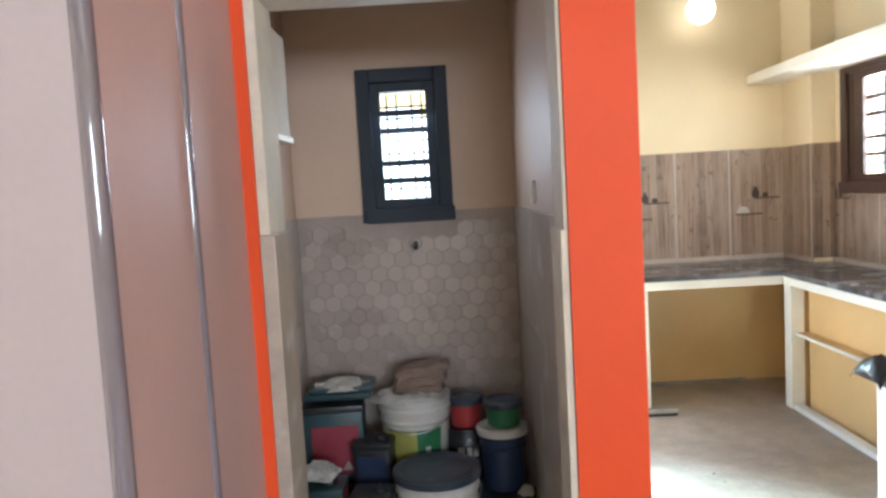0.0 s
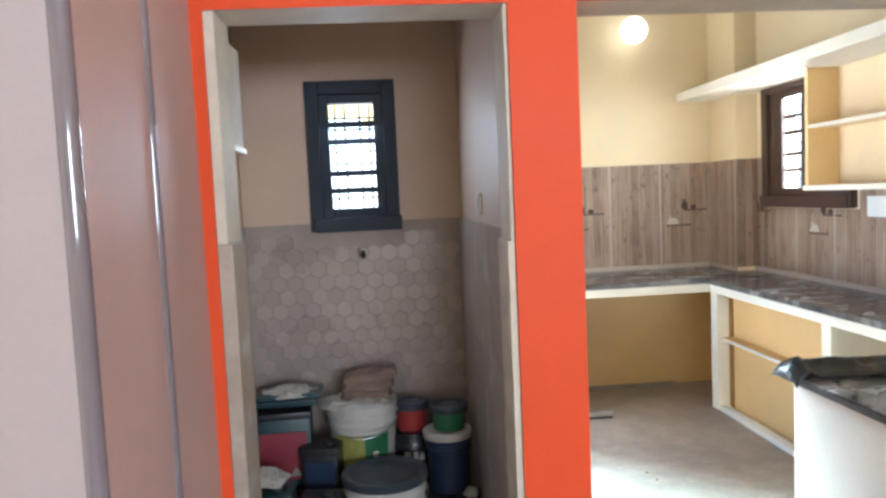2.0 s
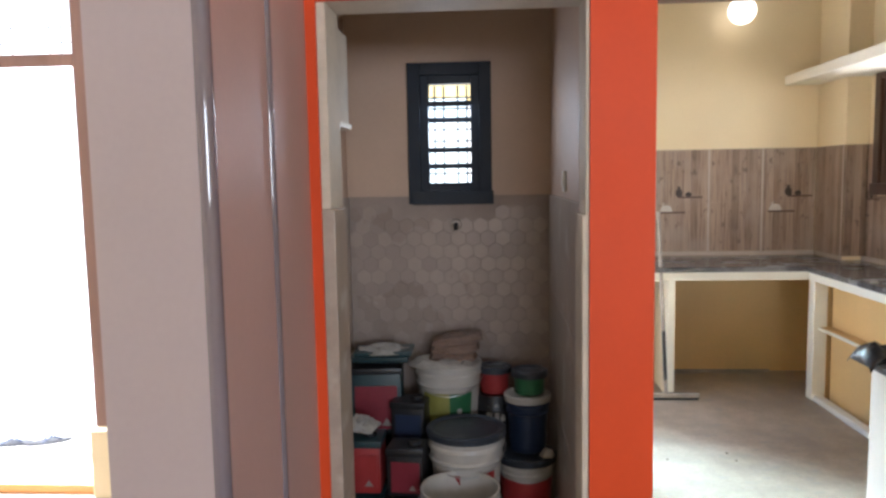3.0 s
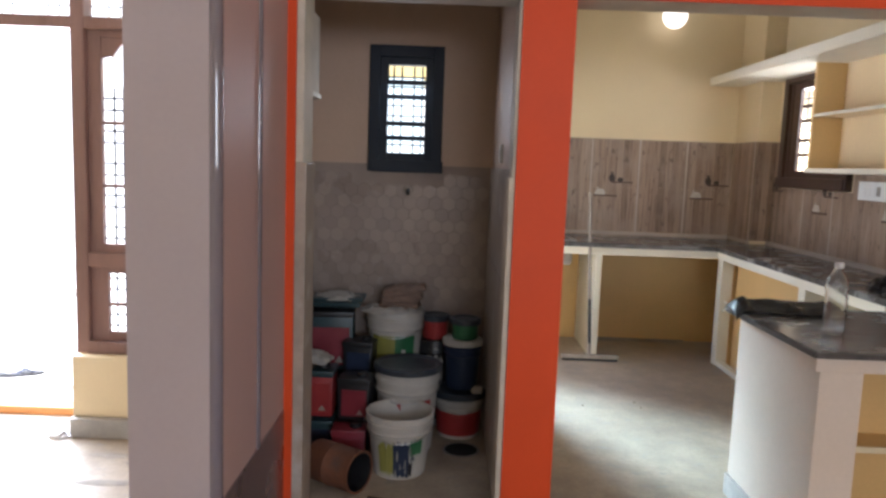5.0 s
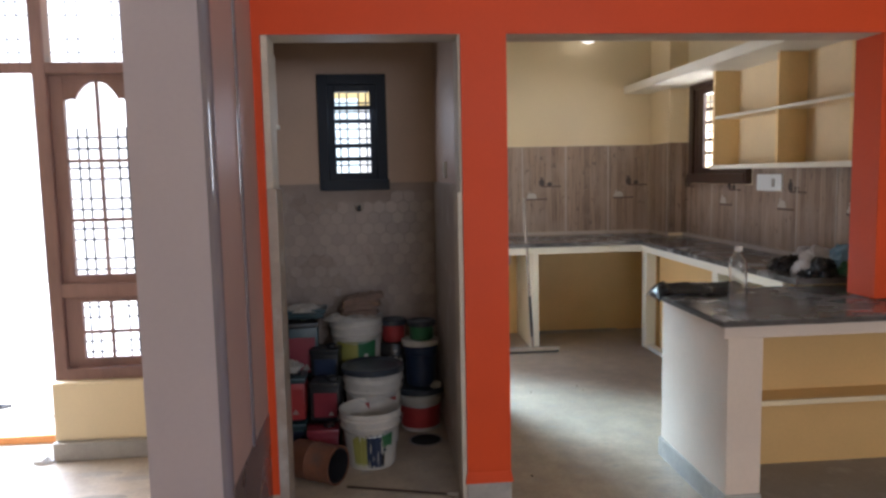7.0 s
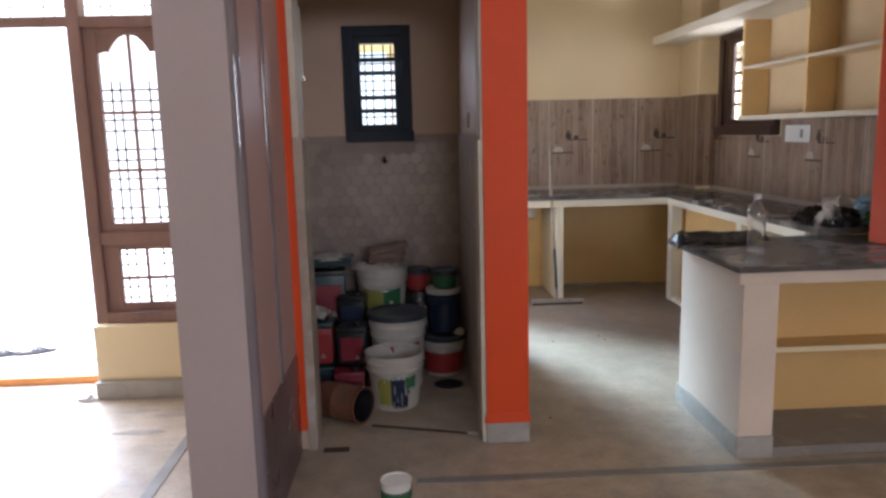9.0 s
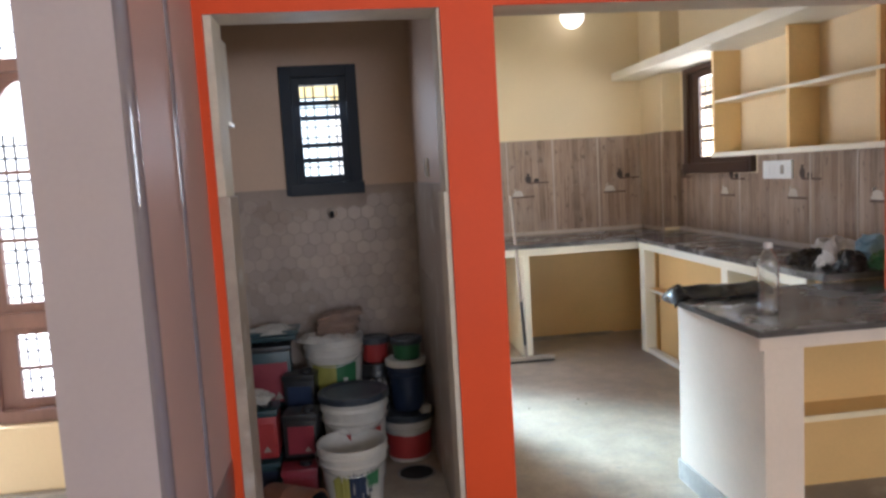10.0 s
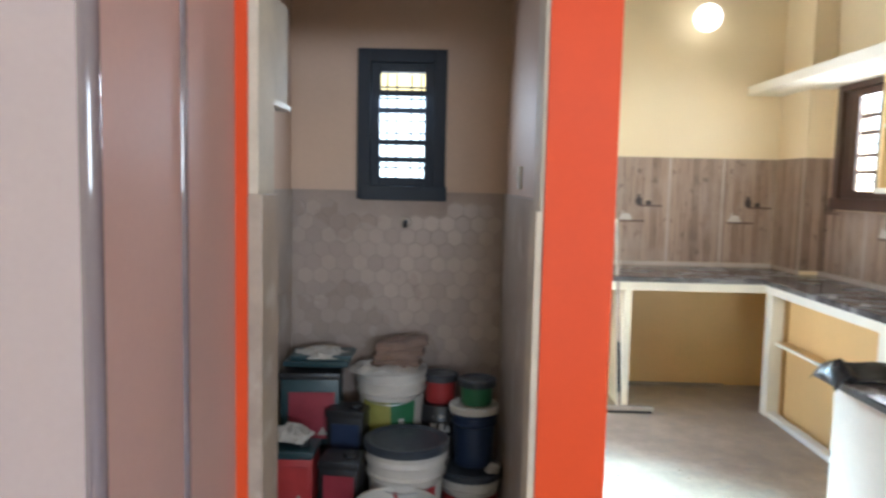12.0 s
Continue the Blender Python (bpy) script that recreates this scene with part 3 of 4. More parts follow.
for fz in (0.10, 0.50, 0.90):
    z = h1 - (h1 - h0) * fz
    part("grille_bar", tube([(2.42, g0, z), (2.42, g1, z)], 0.005, 6), M_iron, w3)
for k in range(10):
    y = g0 + (k + 0.5) * (g1 - g0) / 10
    part("grille_bar", tube([(2.43, y, h0), (2.43, y, h1)], 0.0045, 6), M_iron, w3)

# ---------------- kitchen fittings ----------------
CZ = 0.92
cb = thing("kitchen_counter", 1.3, 3.1, 0, "cream masonry kitchen counter base with open ochre alcoves", "counter")
part("front_band", boxes([(0.2, 1.84, 2.75, 2.80, CZ - 0.095, CZ - 0.035), (1.84, 1.89, T + 0.42, 2.80, CZ - 0.095, CZ - 0.035)], bev=0.004), M_trimcream, cb, "pale cream front band")
part("post", box(0.905, 0.955, 2.76, KB, 0.0, CZ - 0.095, bev=0.006), M_trimcream, cb, "pale cream masonry post")
part("post", box(1.86, 1.95, 2.70, 2.79, 0.0, CZ - 0.095, bev=0.006), M_trimcream, cb, "pale cream masonry post")
part("post", box(1.86, KR, 1.42, 1.50, 0.0, CZ - 0.095, bev=0.006), M_trimcream, cb, "pale cream masonry post")
part("alcove_back", box(0.2, KR, KB - 0.03, KB, 0.0, CZ - 0.04), M_ochre, cb, "ochre painted alcove wall")
part("alcove_back", box(KR - 0.03, KR, T, KB - 0.03, 0.0, CZ - 0.04), M_ochre, cb, "ochre painted alcove wall")
part("alcove_side", box(1.95, KR - 0.03, 2.72, 2.77, 0.0, CZ - 0.095), M_ochre, cb, "ochre painted alcove wall")
part("alcove_panel", box(1.98, 2.01, 1.50, 2.70, 0.0, CZ - 0.04), M_ochre, cb, "ochre painted alcove back")
part("shelf", box(1.905, 1.98, 1.50, 2.70, 0.493, 0.509), M_ochre, cb, "ochre painted shelf slab")
part("shelf_nosing", box(1.89, 1.905, 1.50, 2.70, 0.492, 0.51, bev=0.002), M_trimcream, cb, "pale cream shelf edge")
part("plinth", box(1.87, 1.93, 1.50, 2.70, 0.0, 0.035, bev=0.004), M_trimcream, cb, "low pale cream kerb")
part("plinth", box(0.955, 1.86, KB - 0.06, KB - 0.03, 0.0, 0.012, bev=0.004), M_rubber, cb, "line of swept dust and debris")
ws = thing("kitchen_worktop", 1.3, 3.1, CZ, "dusty dark granite worktop in an L shape", "worktop")
wm = bmesh.new()
bm_box(wm, 0.2, KR - 0.002, 2.72, KB - 0.002, CZ - 0.035, CZ, bev=0.006)
bm_box(wm, 1.81, KR - 0.002, 0.44, 2.7205, CZ - 0.0352, CZ - 0.0005, bev=0.006)
part("slab", wm, M_granite, ws)
part("upstand", boxes([(0.2, 2.195, KB - 0.03, KB - 0.012, CZ, CZ + 0.03), (2.18, 2.195, 3.06, KB - 0.03, CZ, CZ + 0.03), (KR - 0.03, KR - 0.012, 0.3, 3.06, CZ, CZ + 0.03)]), M_lightgrout, ws, "grey mortar joint along the wall")
sk = thing("sink", 0.62, 3.05, CZ, "stainless steel sink set into the worktop", "sink")
part("bowl", box(0.42, 0.74, 2.84, 3.24, CZ - 0.20, CZ - 0.036, bev=0.03), M_galv, sk, "dull dusty bowl underside")
part("rim", boxes([(0.40, 0.76, 2.82, 2.85, CZ, CZ + 0.006), (0.40, 0.76, 3.23, 3.26, CZ, CZ + 0.006), (0.40, 0.43, 2.85, 3.23, CZ, CZ + 0.006), (0.73, 0.76, 2.85, 3.23, CZ, CZ + 0.006)], bev=0.002), M_steel, sk)

ib = thing("kitchen_island", 1.7, 0.0, 0, "cream masonry island base with open shelf alcove", "counter")
IX, IY = 1.09, -0.27
part("end_wall", box(IX, IX + 0.09, IY, 0.44, 0.10, 0.845), M_island, ib)
part("corner_post", box(IX + 0.0895, 1.245, IY + 0.0005, IY + 0.14, 0.10, 0.79), M_island, ib)
part("top_band", box(IX - 0.025, 2.9, IY - 0.012, IY + 0.09, 0.79, 0.854, bev=0.006), M_island, ib)
part("alcove_back", box(IX + 0.09, 2.9, 0.15, 0.20, 0.0, 0.845), M_ochre, ib, "ochre painted alcove back")
part("shelf", box(1.18, 2.9, -0.005, 0.15, 0.398, 0.42), M_ochre, ib, "ochre painted shelf slab")
part("shelf_nosing", box(1.18, 2.9, -0.018, -0.005, 0.397, 0.422, bev=0.002), M_cream, ib, "cream shelf edge")
part("back_wall", box(IX + 0.09, 1.84, 0.39, 0.44, 0.0, 0.845), M_island, ib)
part("skirting", box(IX - 0.012, 1.247, IY - 0.012, 0.452, 0.0, 0.10, bev=0.004), M_skirt, ib, "grey stone skirting")
part("alcove_floor", box(IX + 0.10, 2.9, IY - 0.008, 0.15, 0.0, 0.045, bev=0.006), M_alcovefloor, ib, "low dusty stone alcove floor")
iw = thing("island_worktop", 1.7, 0.0, 0.88, "dark polished granite island slab with dusty smears", "worktop")
im = bmesh.new()
bmesh.ops.create_grid(im, x_segments=60, y_segments=14, size=0.5)
for v in im.verts:
    v.co = Vector((1.035 + (v.co.x + 0.5) * 1.9, -0.335 + (v.co.y + 0.5) * 0.80, 0.88))
    if v.co.y < -0.33:
        v.co.y += 0.007 * noise.noise(v.co * 14)
    if v.co.x < 1.04:
        v.co.x += 0.006 * noise.noise(v.co * 13)
ge = bmesh.ops.extrude_face_region(im, geom=im.faces[:])
for v in [e for e in ge["geom"] if isinstance(e, bmesh.types.BMVert)]:
    v.co.z -= 0.026
part("slab", im, M_granite, iw)
part("edge", boxes([(1.030, 2.93, -0.3455, -0.3425, 0.857, 0.876), (1.0255, 1.0285, -0.340, 0.463, 0.857, 0.876)], bev=0.001), M_darkedge, iw, "rough dark unpolished slab edge")
# Second, thinner dark line along the slab's lower front.
part("edge_seam", boxes([(1.036, 2.93, -0.322, -0.316, 0.8545, 0.8552)]), M_black, iw, "thin dark line under the slab")

# loft slab and open wall shelves
lf = thing("loft_slab", 2.1, 1.8, 2.22, "cream plastered loft slab along the wall", "loft")
part("slab", box(1.935, KR - 0.002, T, KB - 0.002, 2.215, 2.285, bev=0.006), M_trimcream, lf)
su = thing("wall_shelf_unit", 2.2, 1.1, 1.5, "open cream wall shelf unit with ochre back", "shelf")
SX, SY0, SY1, SZ0, SZ1 = 2.10, T, 2.03, 1.505, 2.215
part("bottom_board", box(SX - 0.01, KR - 0.002, SY0, SY1 + 0.01, SZ0, SZ0 + 0.03, bev=0.003), M_trimcream, su)
part("middle_board", box(SX + 0.012, 2.290, SY0, SY1 - 0.03, 1.866, 1.887), M_shelf, su)
part("shelf_nosing", box(SX, SX + 0.012, SY0, SY1 - 0.03, 1.867, 1.886, bev=0.002), M_trimcream, su, "pale cream shelf edge")
part("end_panel", box(SX, KR - 0.002, SY1 - 0.03, SY1, SZ0 + 0.03, SZ1, bev=0.003), M_shelfside_lifted, su)
part("back_panel", box(2.290, 2.300, SY0, SY1 - 0.03, SZ0 + 0.03, SZ1), M_shelf, su)
for y in (1.17, 0.46):
    part("divider", box(SX + 0.004, 2.290, y - 0.014, y + 0.014, SZ0 + 0.03, SZ1, bev=0.002), M_shelfside_lifted, su)

lp = thing("ceiling_bulb", 1.55, KB, 2.76, "lit round bulb in a wall holder", "lamp")
part("holder", add_bm(box(1.52, 1.60, KB - 0.03, KB, 2.72, 2.80, bev=0.006), tube([(1.56, KB - 0.03, 2.76), (1.56, KB - 0.09, 2.76)], 0.02, 12)), M_switch, lp)
gb = bmesh.new()
bmesh.ops.create_uvsphere(gb, u_segments=24, v_segments=16, radius=0.100)
bmesh.ops.translate(gb, verts=gb.verts[:], vec=(1.55, KB - 0.175, 2.745))
part("globe", gb, M_bulb, lp, "glowing warm glass globe", True)

swb = thing("switchboard", KR - 0.01, 1.66, 1.4, "white plastic switchboard on the tiled wall", "switch")
part("plate", box(KR - 0.024, KR - 0.012, 1.50, 1.82, 1.345, 1.462, bev=0.004), M_switch, swb)
for k in range(5):
    part("switch", box(KR - 0.0262, KR - 0.0235, 1.53 + k * 0.052, 1.568 + k * 0.052, 1.375, 1.432, bev=0.002), M_rubber if k == 1 else M_switch, swb)
sw2 = thing("wall_switch", -0.02, 0.73, 1.53, "small white switch plate on the niche wall", "switch")
part("plate", box(-0.013, -0.001, 0.70, 0.76, 1.49, 1.575, bev=0.003), M_switch, sw2)
part("switch", box(-0.017, -0.013, 0.715, 0.745, 1.51, 1.555, bev=0.002), M_switch, sw2)

# small box high on the niche's side wall
nbx = thing("wall_cabinet", -0.96, 0.37, 1.75, "beige boxed-in wall cupboard in the niche", "cupboard")
part("body", box(-1.06, -0.853, T, 0.53, 1.765, 2.10, bev=0.004), M_reveal, nbx)
part("bottom_lip", box(-1.058, -0.845, T + 0.002, 0.538, 1.745, 1.765, bev=0.003), M_trimcream, nbx)

tp = thing("niche_tap", -0.49, 1.47, 1.31, "short dark tap outlet in the tiled niche wall", "tap")
part("escutcheon", lathe([(0.001, 0), (0.03, 0.0), (0.026, 0.01), (0.012, 0.014)], 18), M_nichetile, tp, "", True)
bpy.data.objects[tp.children[0].name].matrix_world = pose(-0.49, 1.466, 1.315, 90, 0, 0)
part("spout", tube([(-0.49, 1.455, 1.315), (-0.49, 1.42, 1.312), (-0.488, 1.405, 1.295)], 0.011, 10), M_black, tp, "", True)

# squeegee leaning on the counter
sq = thing("floor_squeegee", 0.88, 2.72, 0, "long-handled floor squeegee leaning on the counter", "squeegee")
part("handle", tube([(0.885, 2.70, 0.045), (0.862, 2.735, 0.62), (0.835, 2.775, 1.30)], 0.0125, 10), M_galv, sq, "pale worn pole", True)
part("grip", tube([(0.881, 2.706, 0.14), (0.868, 2.726, 0.48)], 0.0135, 10), M_black, sq, "dark pole sleeve", True)
sqh = part("head", box(0.67, 1.11, 2.68, 2.72, 0.018, 0.05, bev=0.006), M_rubber, sq)
part("blade", box(0.675, 1.105, 2.69, 2.70, 0.0, 0.02), M_black, sqh)

# water bottle
bt = thing("water_bottle", 1.235, -0.06, 0.88, "empty clear ribbed plastic bottle on the island", "bottle")
pr = [(0.001, 0.004), (0.030, 0.0), (0.038, 0.008)]
for k in range(7):
    z = 0.02 + k * 0.021
    pr += [(0.040, z), (0.0375, z + 0.0105)]
pr += [(0.041, 0.175), (0.041, 0.19), (0.034, 0.222), (0.018, 0.245), (0.0145, 0.252), (0.0145, 0.262)]
btb = part("body", lathe(pr, 28, 1.235, -0.06, 0.88), M_bottle, bt, "", True)
bt.children[0].modifiers.new("wall", 'SOLIDIFY').thickness = 0.0022
part("cap", lathe([(0.0165, 0.258), (0.017, 0.262), (0.017, 0.276), (0.015, 0.279), (0.001, 0.2795)], 20, 1.235, -0.06, 0.88), M_whitebag, btb, "white screw cap", True)

# black sheet across the island's corner
bb = bmesh.new()
bmesh.ops.create_grid(bb, x_segments=44, y_segments=12, size=0.5)
for v in bb.verts:
    u, w = v.co.x + 0.5, v.co.y + 0.5
    x, y = 1.0 + u * 0.46, 0.27 - u * 0.02 + w * 0.17
    z = 0.888 + 0.045 * math.sin(w * math.pi) * (0.75 + 0.45 * noise.noise(Vector((u * 4, w * 3, 1)))) + 0.012 * abs(noise.noise(Vector((u * 6, w * 7, 3)))) + (0.02 * math.sin(min(1.0, u / 0.16) * math.pi) if u < 0.16 else 0.0)
    if u < 0.12:
        z -= (0.12 - u) * 0.30
    v.co = Vector((x, y, z + 0.004))
bl = part("black_plastic_sheet", bb, M_blackbag, None, "", True)
bl.modifiers.new("thickness", 'SOLIDIFY').thickness = 0.003
tagged(bl, "crumpled black plastic sheet over the island edge", "plastic sheet")

BAGS = (("crumpled black plastic bag lying flat on the worktop", M_blackbag, 2.07, 0.84, 0.17, 0.13, 0.060, 0.45),
        ("puffed milky plastic bag against the tiles", M_whitebag, 2.23, 0.92, 0.10, 0.17, 0.115, 0.40),
        ("crumpled milky plastic bag standing in folds", M_whitebag, 1.98, 0.63, 0.05, 0.09, 0.115, 0.55),
        ("crumpled black plastic bag in a small heap", M_blackbag, 2.00, 0.52, 0.075, 0.07, 0.105, 0.45),
        ("crumpled pale blue plastic bag on the heap", M_bluebag, 2.22, 0.64, 0.09, 0.09, 0.15, 0.50),
        ("crumpled green plastic bag beside the others", M_greenbag, 2.15, 0.52, 0.06, 0.05, 0.085, 0.45))
for k, (lb, m, x, y, rx, ry, hh, am) in enumerate(BAGS):
    tagged(part("plastic_bag", heap(x, y, CZ, rx, ry, hh, 31 + 7 * k, 36, 14, am), m, None, "", k % 2 == 0), lb, "plastic bag", "plastic bags")
for k, (x, y) in enumerate(((1.86, 1.95), (1.9, 1.70), (1.88, 1.15))):
    tagged(part("debris", heap(x, y, CZ, 0.03, 0.02, 0.012, k + 3, 10, 4), M_paper, None), "chip of pale mortar on the worktop", "debris", "mortar chips")

# ---------------- niche clutter ----------------


def pail(name, x, y, z, r0, r1, h, label, body_m=None, lid=None, open_top=False, band=None, marks=(), rim=True, handle=True, n=32, torn=0.0):
    """A paint pail: tapered body with ribbed collar, optional lid, printed band and marks turned to the viewer."""
    ob = thing(name, x, y, z, label, "bucket", "paint pails")
    body_m = body_m or M_whiteplastic
    rr = lambda k: r0 + (r1 - r0) * k
    pr = [(0.001, 0.004), (r0 - 0.008, 0.0), (r0, 0.008), (rr(0.70), h * 0.70)]
    if rim:
        pr += [(rr(0.72) + 0.008, h * 0.72), (rr(0.74) + 0.009, h * 0.74), (rr(0.75) + 0.003, h * 0.76), (rr(0.84) + 0.004, h * 0.84), (rr(0.85) + 0.010, h * 0.85), (rr(0.88) + 0.010, h * 0.88), (rr(0.89) + 0.004, h * 0.90), (rr(1.0) + 0.006, h * 0.985)]
    pr += [(rr(1.0) + 0.004, h)]
    if open_top:
        pr += [(rr(1.0) - 0.004, h - 0.001), (rr(0.5) - 0.006, h * 0.5), (r0 - 0.006, 0.02), (0.001, 0.018)]
    else:
        pr += [(0.001, h)]
    shell = part("body", lathe(pr, n, x, y, z), body_m, ob, "", True)
    if band:
        z0, z1, m = band
        part("label_band", lathe([(rr(z0) + 0.0012, h * z0), (rr(z0) + 0.0022, h * z0 + 0.001), (rr(z1) + 0.0022, h * z1 - 0.001), (rr(z1) + 0.0012, h * z1)], n, x, y, z), m, shell, "printed label band", True)
    for a0, a1, z0, z1, m in marks:
        bm = bmesh.new()
        k = 24 if torn else 10
        rows = []
        for zz in (z0, z1):
            rows.append([bm.verts.new((x + (rr(zz) + 0.0045) * math.cos(radians(a0 + (a1 - a0) * i / k)), y + (rr(zz) + 0.0045) * math.sin(radians(a0 + (a1 - a0) * i / k)), z + h * (zz + torn * noise.noise(Vector((i * 0.55 + a0, zz * 9, a1)))))) for i in range(k + 1)])
        for i in range(k):
            bm.faces.new((rows[0][i], rows[0][i + 1], rows[1][i + 1], rows[1][i]))
        part("label_print", bm, m, shell)
    if lid:
        part("lid", lathe([(r1 + 0.002, h - 0.022), (r1 + 0.013, h - 0.02), (r1 + 0.014, h + 0.006), (r1 + 0.004, h + 0.012), (r1 - 0.012, h + 0.010), (r1 - 0.02, h + 0.003), (0.001, h + 0.004)], n, x, y, z), lid, ob, "plastic lid", True)
    if handle:
        pts = [(x + (r1 + 0.012) * math.cos(radians(a)), y + (r1 + 0.012) * math.sin(radians(a)), z + h * 0.86 - 0.10 * h * math.sin(radians(a - 180)) * 2.2) for a in range(180, 361, 12)]
        part("wire_handle", tube(pts, 0.0022, 6), M_steel, ob, "thin wire handle", True)
    return ob


def square_can(name, x, y, z, w, d, h, turn, label, m_body, m_front=None, m_top=None):
    ob = thing(name, x, y, z, label, "can", "paint cans")
    rot = pose(x, y, z, 0, 0, turn)

    def pl(bm):
        bm.transform(rot)
        return bm
    part("body", pl(box(-w / 2, w / 2, -d / 2, d / 2, 0, h - 0.012, bev=0.012)), m_body, ob, "", True)
    part("rim", pl(box(-w / 2 - 0.004, w / 2 + 0.004, -d / 2 - 0.004, d / 2 + 0.004, h - 0.03, h, bev=0.006)), m_top or m_body, ob, "", True)
    part("cap", pl(lathe([(0.028, 0), (0.03, 0.002), (0.03, 0.016), (0.026, 0.02), (0.001, 0.02)], 16, w * 0.2, 0, h)), M_black, ob, "", True)
    if m_front:
        front = part("label_print", pl(box(-w * 0.36, w * 0.42, -d / 2 - 0.003, -d / 2 + 0.001, h * 0.10, h * 0.74)), m_front, ob)
        tri = bmesh.new()
        f0, f1 = ([tri.verts.new((w * u, yy, h * v)) for u, v in ((0.12, 0.15), (0.32, 0.15), (0.22, 0.27))] for yy in (-d / 2 - 0.0045, -d / 2 - 0.003))
        tri.faces.new(f0)
        for q in range(3):
            tri.faces.new((f0[q], f0[(q + 1) % 3], f1[(q + 1) % 3], f1[q]))
        part("label_mark", pl(tri), M_rubber, front, "pale triangular mark")
    return ob


# open pail in front, worn label
pail("paint_pail", -0.445, 0.56, 0, 0.125, 0.158, 0.302, "open white plastic paint pail with torn label", open_top=True,
     marks=[(232, 262, 0.12, 0.60, M_lime), (262, 292, 0.08, 0.62, M_navy), (292, 300, 0.08, 0.30, M_black), (293, 318, 0.42, 0.66, M_green), (268, 272, 0.34, 0.5, M_paper), (274, 281, 0.2, 0.28, M_paper), (284, 288, 0.14, 0.36, M_whiteplastic), (289, 296, 0.46, 0.54, M_paper), (296, 304, 0.34, 0.40, M_navy), (264, 268, 0.10, 0.2, M_paper)], torn=0.10)
# big lidded pail behind it
pail("paint_pail", -0.43, 0.86, 0, 0.135, 0.165, 0.44, "lidded white paint pail with red label", lid=M_darklid, marks=[(282, 322, 0.40, 0.66, M_red), (225, 262, 0.40, 0.64, M_red)])
# low pail at the side, red band, with dark tins on top
pail("paint_pail", -0.155, 1.07, 0, 0.112, 0.130, 0.245, "low white paint pail with red band", band=(0.10, 0.62, M_red), lid=M_darklid)
pail("paint_pail", -0.145, 1.10, 0.257, 0.085, 0.098, 0.265, "small navy paint pail with white rim", body_m=M_navy, lid=M_whiteplastic, handle=False)
pail("paint_tin", -0.135, 1.12, 0.526, 0.070, 0.074, 0.105, "small green paint tin with dark lid", body_m=M_green, lid=M_darklid, rim=False, handle=False)
pail("paint_pail", -0.30, 1.26, 0, 0.09, 0.098, 0.49, "tall dark paint drum with white smears", body_m=M_black, handle=False, marks=[(245, 262, 0.62, 0.86, M_paper), (270, 282, 0.70, 0.92, M_paper), (286, 300, 0.55, 0.8, M_paper)], torn=0.12)
pail("paint_tin", -0.30, 1.25, 0.492, 0.068, 0.072, 0.125, "small red paint tin with dark lid", body_m=M_red, lid=M_darklid, rim=False, handle=False)
# white pail with green label at the back, on a drum
pail("paint_drum", -0.53, 1.24, 0, 0.12, 0.13, 0.27, "dark closed paint drum", body_m=M_black, handle=False, lid=M_darklid)
pail("paint_pail", -0.525, 1.22, 0.284, 0.135, 0.158, 0.375, "white paint pail with lime and green label", handle=True, marks=[(222, 274, 0.06, 0.66, M_lime), (274, 318, 0.06, 0.66, M_green), (288, 297, 0.26, 0.46, M_whiteplastic)])
bag = bmesh.new()
bmesh.ops.create_cube(bag, size=1.0)
bmesh.ops.subdivide_edges(bag, edges=bag.edges[:], cuts=7, use_grid_fill=True)
for v in bag.verts:
    u = v.co.copy()
    fold = 0.012 * math.sin(u.z * 34 + u.x * 3) + 0.010 * noise.noise(u * 5)
    v.co = Vector((-0.49 + u.x * (0.21 + 0.02 * u.z) + fold + 0.03 * u.z, 1.20 + u.y * 0.14 - fold, 0.672 + (u.z + 0.5) * 0.115 + 0.03 * u.x * (u.z + 0.5) + (0.018 * noise.noise(u * 4 + Vector((3, 1, 2))) if u.z > 0.4 else 0)))
tagged(part("paper_bag", bag, M_brownbag, None, "", False), "crushed brown paper bag with folds on a pail", "paper bag")
tagged(part("paper_sheet", heap(-0.54, 1.16, 0.658, 0.17, 0.13, 0.026, 9, amount=0.6), M_paper, None, "", False), "crumpled pale paper sheet on a pail", "paper")
# left stack
square_can("paint_can", -0.90, 1.22, 0, 0.28, 0.24, 0.30, 3, "dark square paint can at the bottom", M_black)
square_can("paint_can", -0.885, 1.20, 0.322, 0.26, 0.24, 0.33, 4, "dark square can with dull red front", M_teal, M_pink, M_black)
tagged(part("newspaper", crumple(boxes([(-1.0, -0.72, 1.08, 1.30, 0.675, 0.70), (-0.98, -0.70, 1.10, 1.28, 0.70, 0.722)], bev=0.006), 0.018, 9, 2), M_teal, None), "folded dark cloth on a can", "cloth")
tagged(part("paper_sheet", heap(-0.83, 1.18, 0.712, 0.13, 0.09, 0.035, 12, amount=0.6), M_paper, None), "crumpled pale paper over the cloth", "paper")
square_can("paint_can", -0.70, 1.06, 0, 0.17, 0.15, 0.27, -5, "black square paint can", M_black)
square_can("paint_can", -0.70, 1.06, 0.292, 0.16, 0.14, 0.22, -8, "black square can with pale smears", M_black, M_navy)
square_can("paint_can", -0.90, 0.83, 0, 0.20, 0.18, 0.16, 2, "dark teal square paint can", M_teal, M_navy)
square_can("paint_can", -0.895, 0.83, 0.182, 0.19, 0.17, 0.235, 0, "red square paint can with teal lid", M_red, M_red, M_teal)
tagged(part("paper_sheet", heap(-0.90, 0.84, 0.438, 0.085, 0.07, 0.06, 15, amount=0.55), M_paper, None), "crumpled pale rag on a can", "rag")
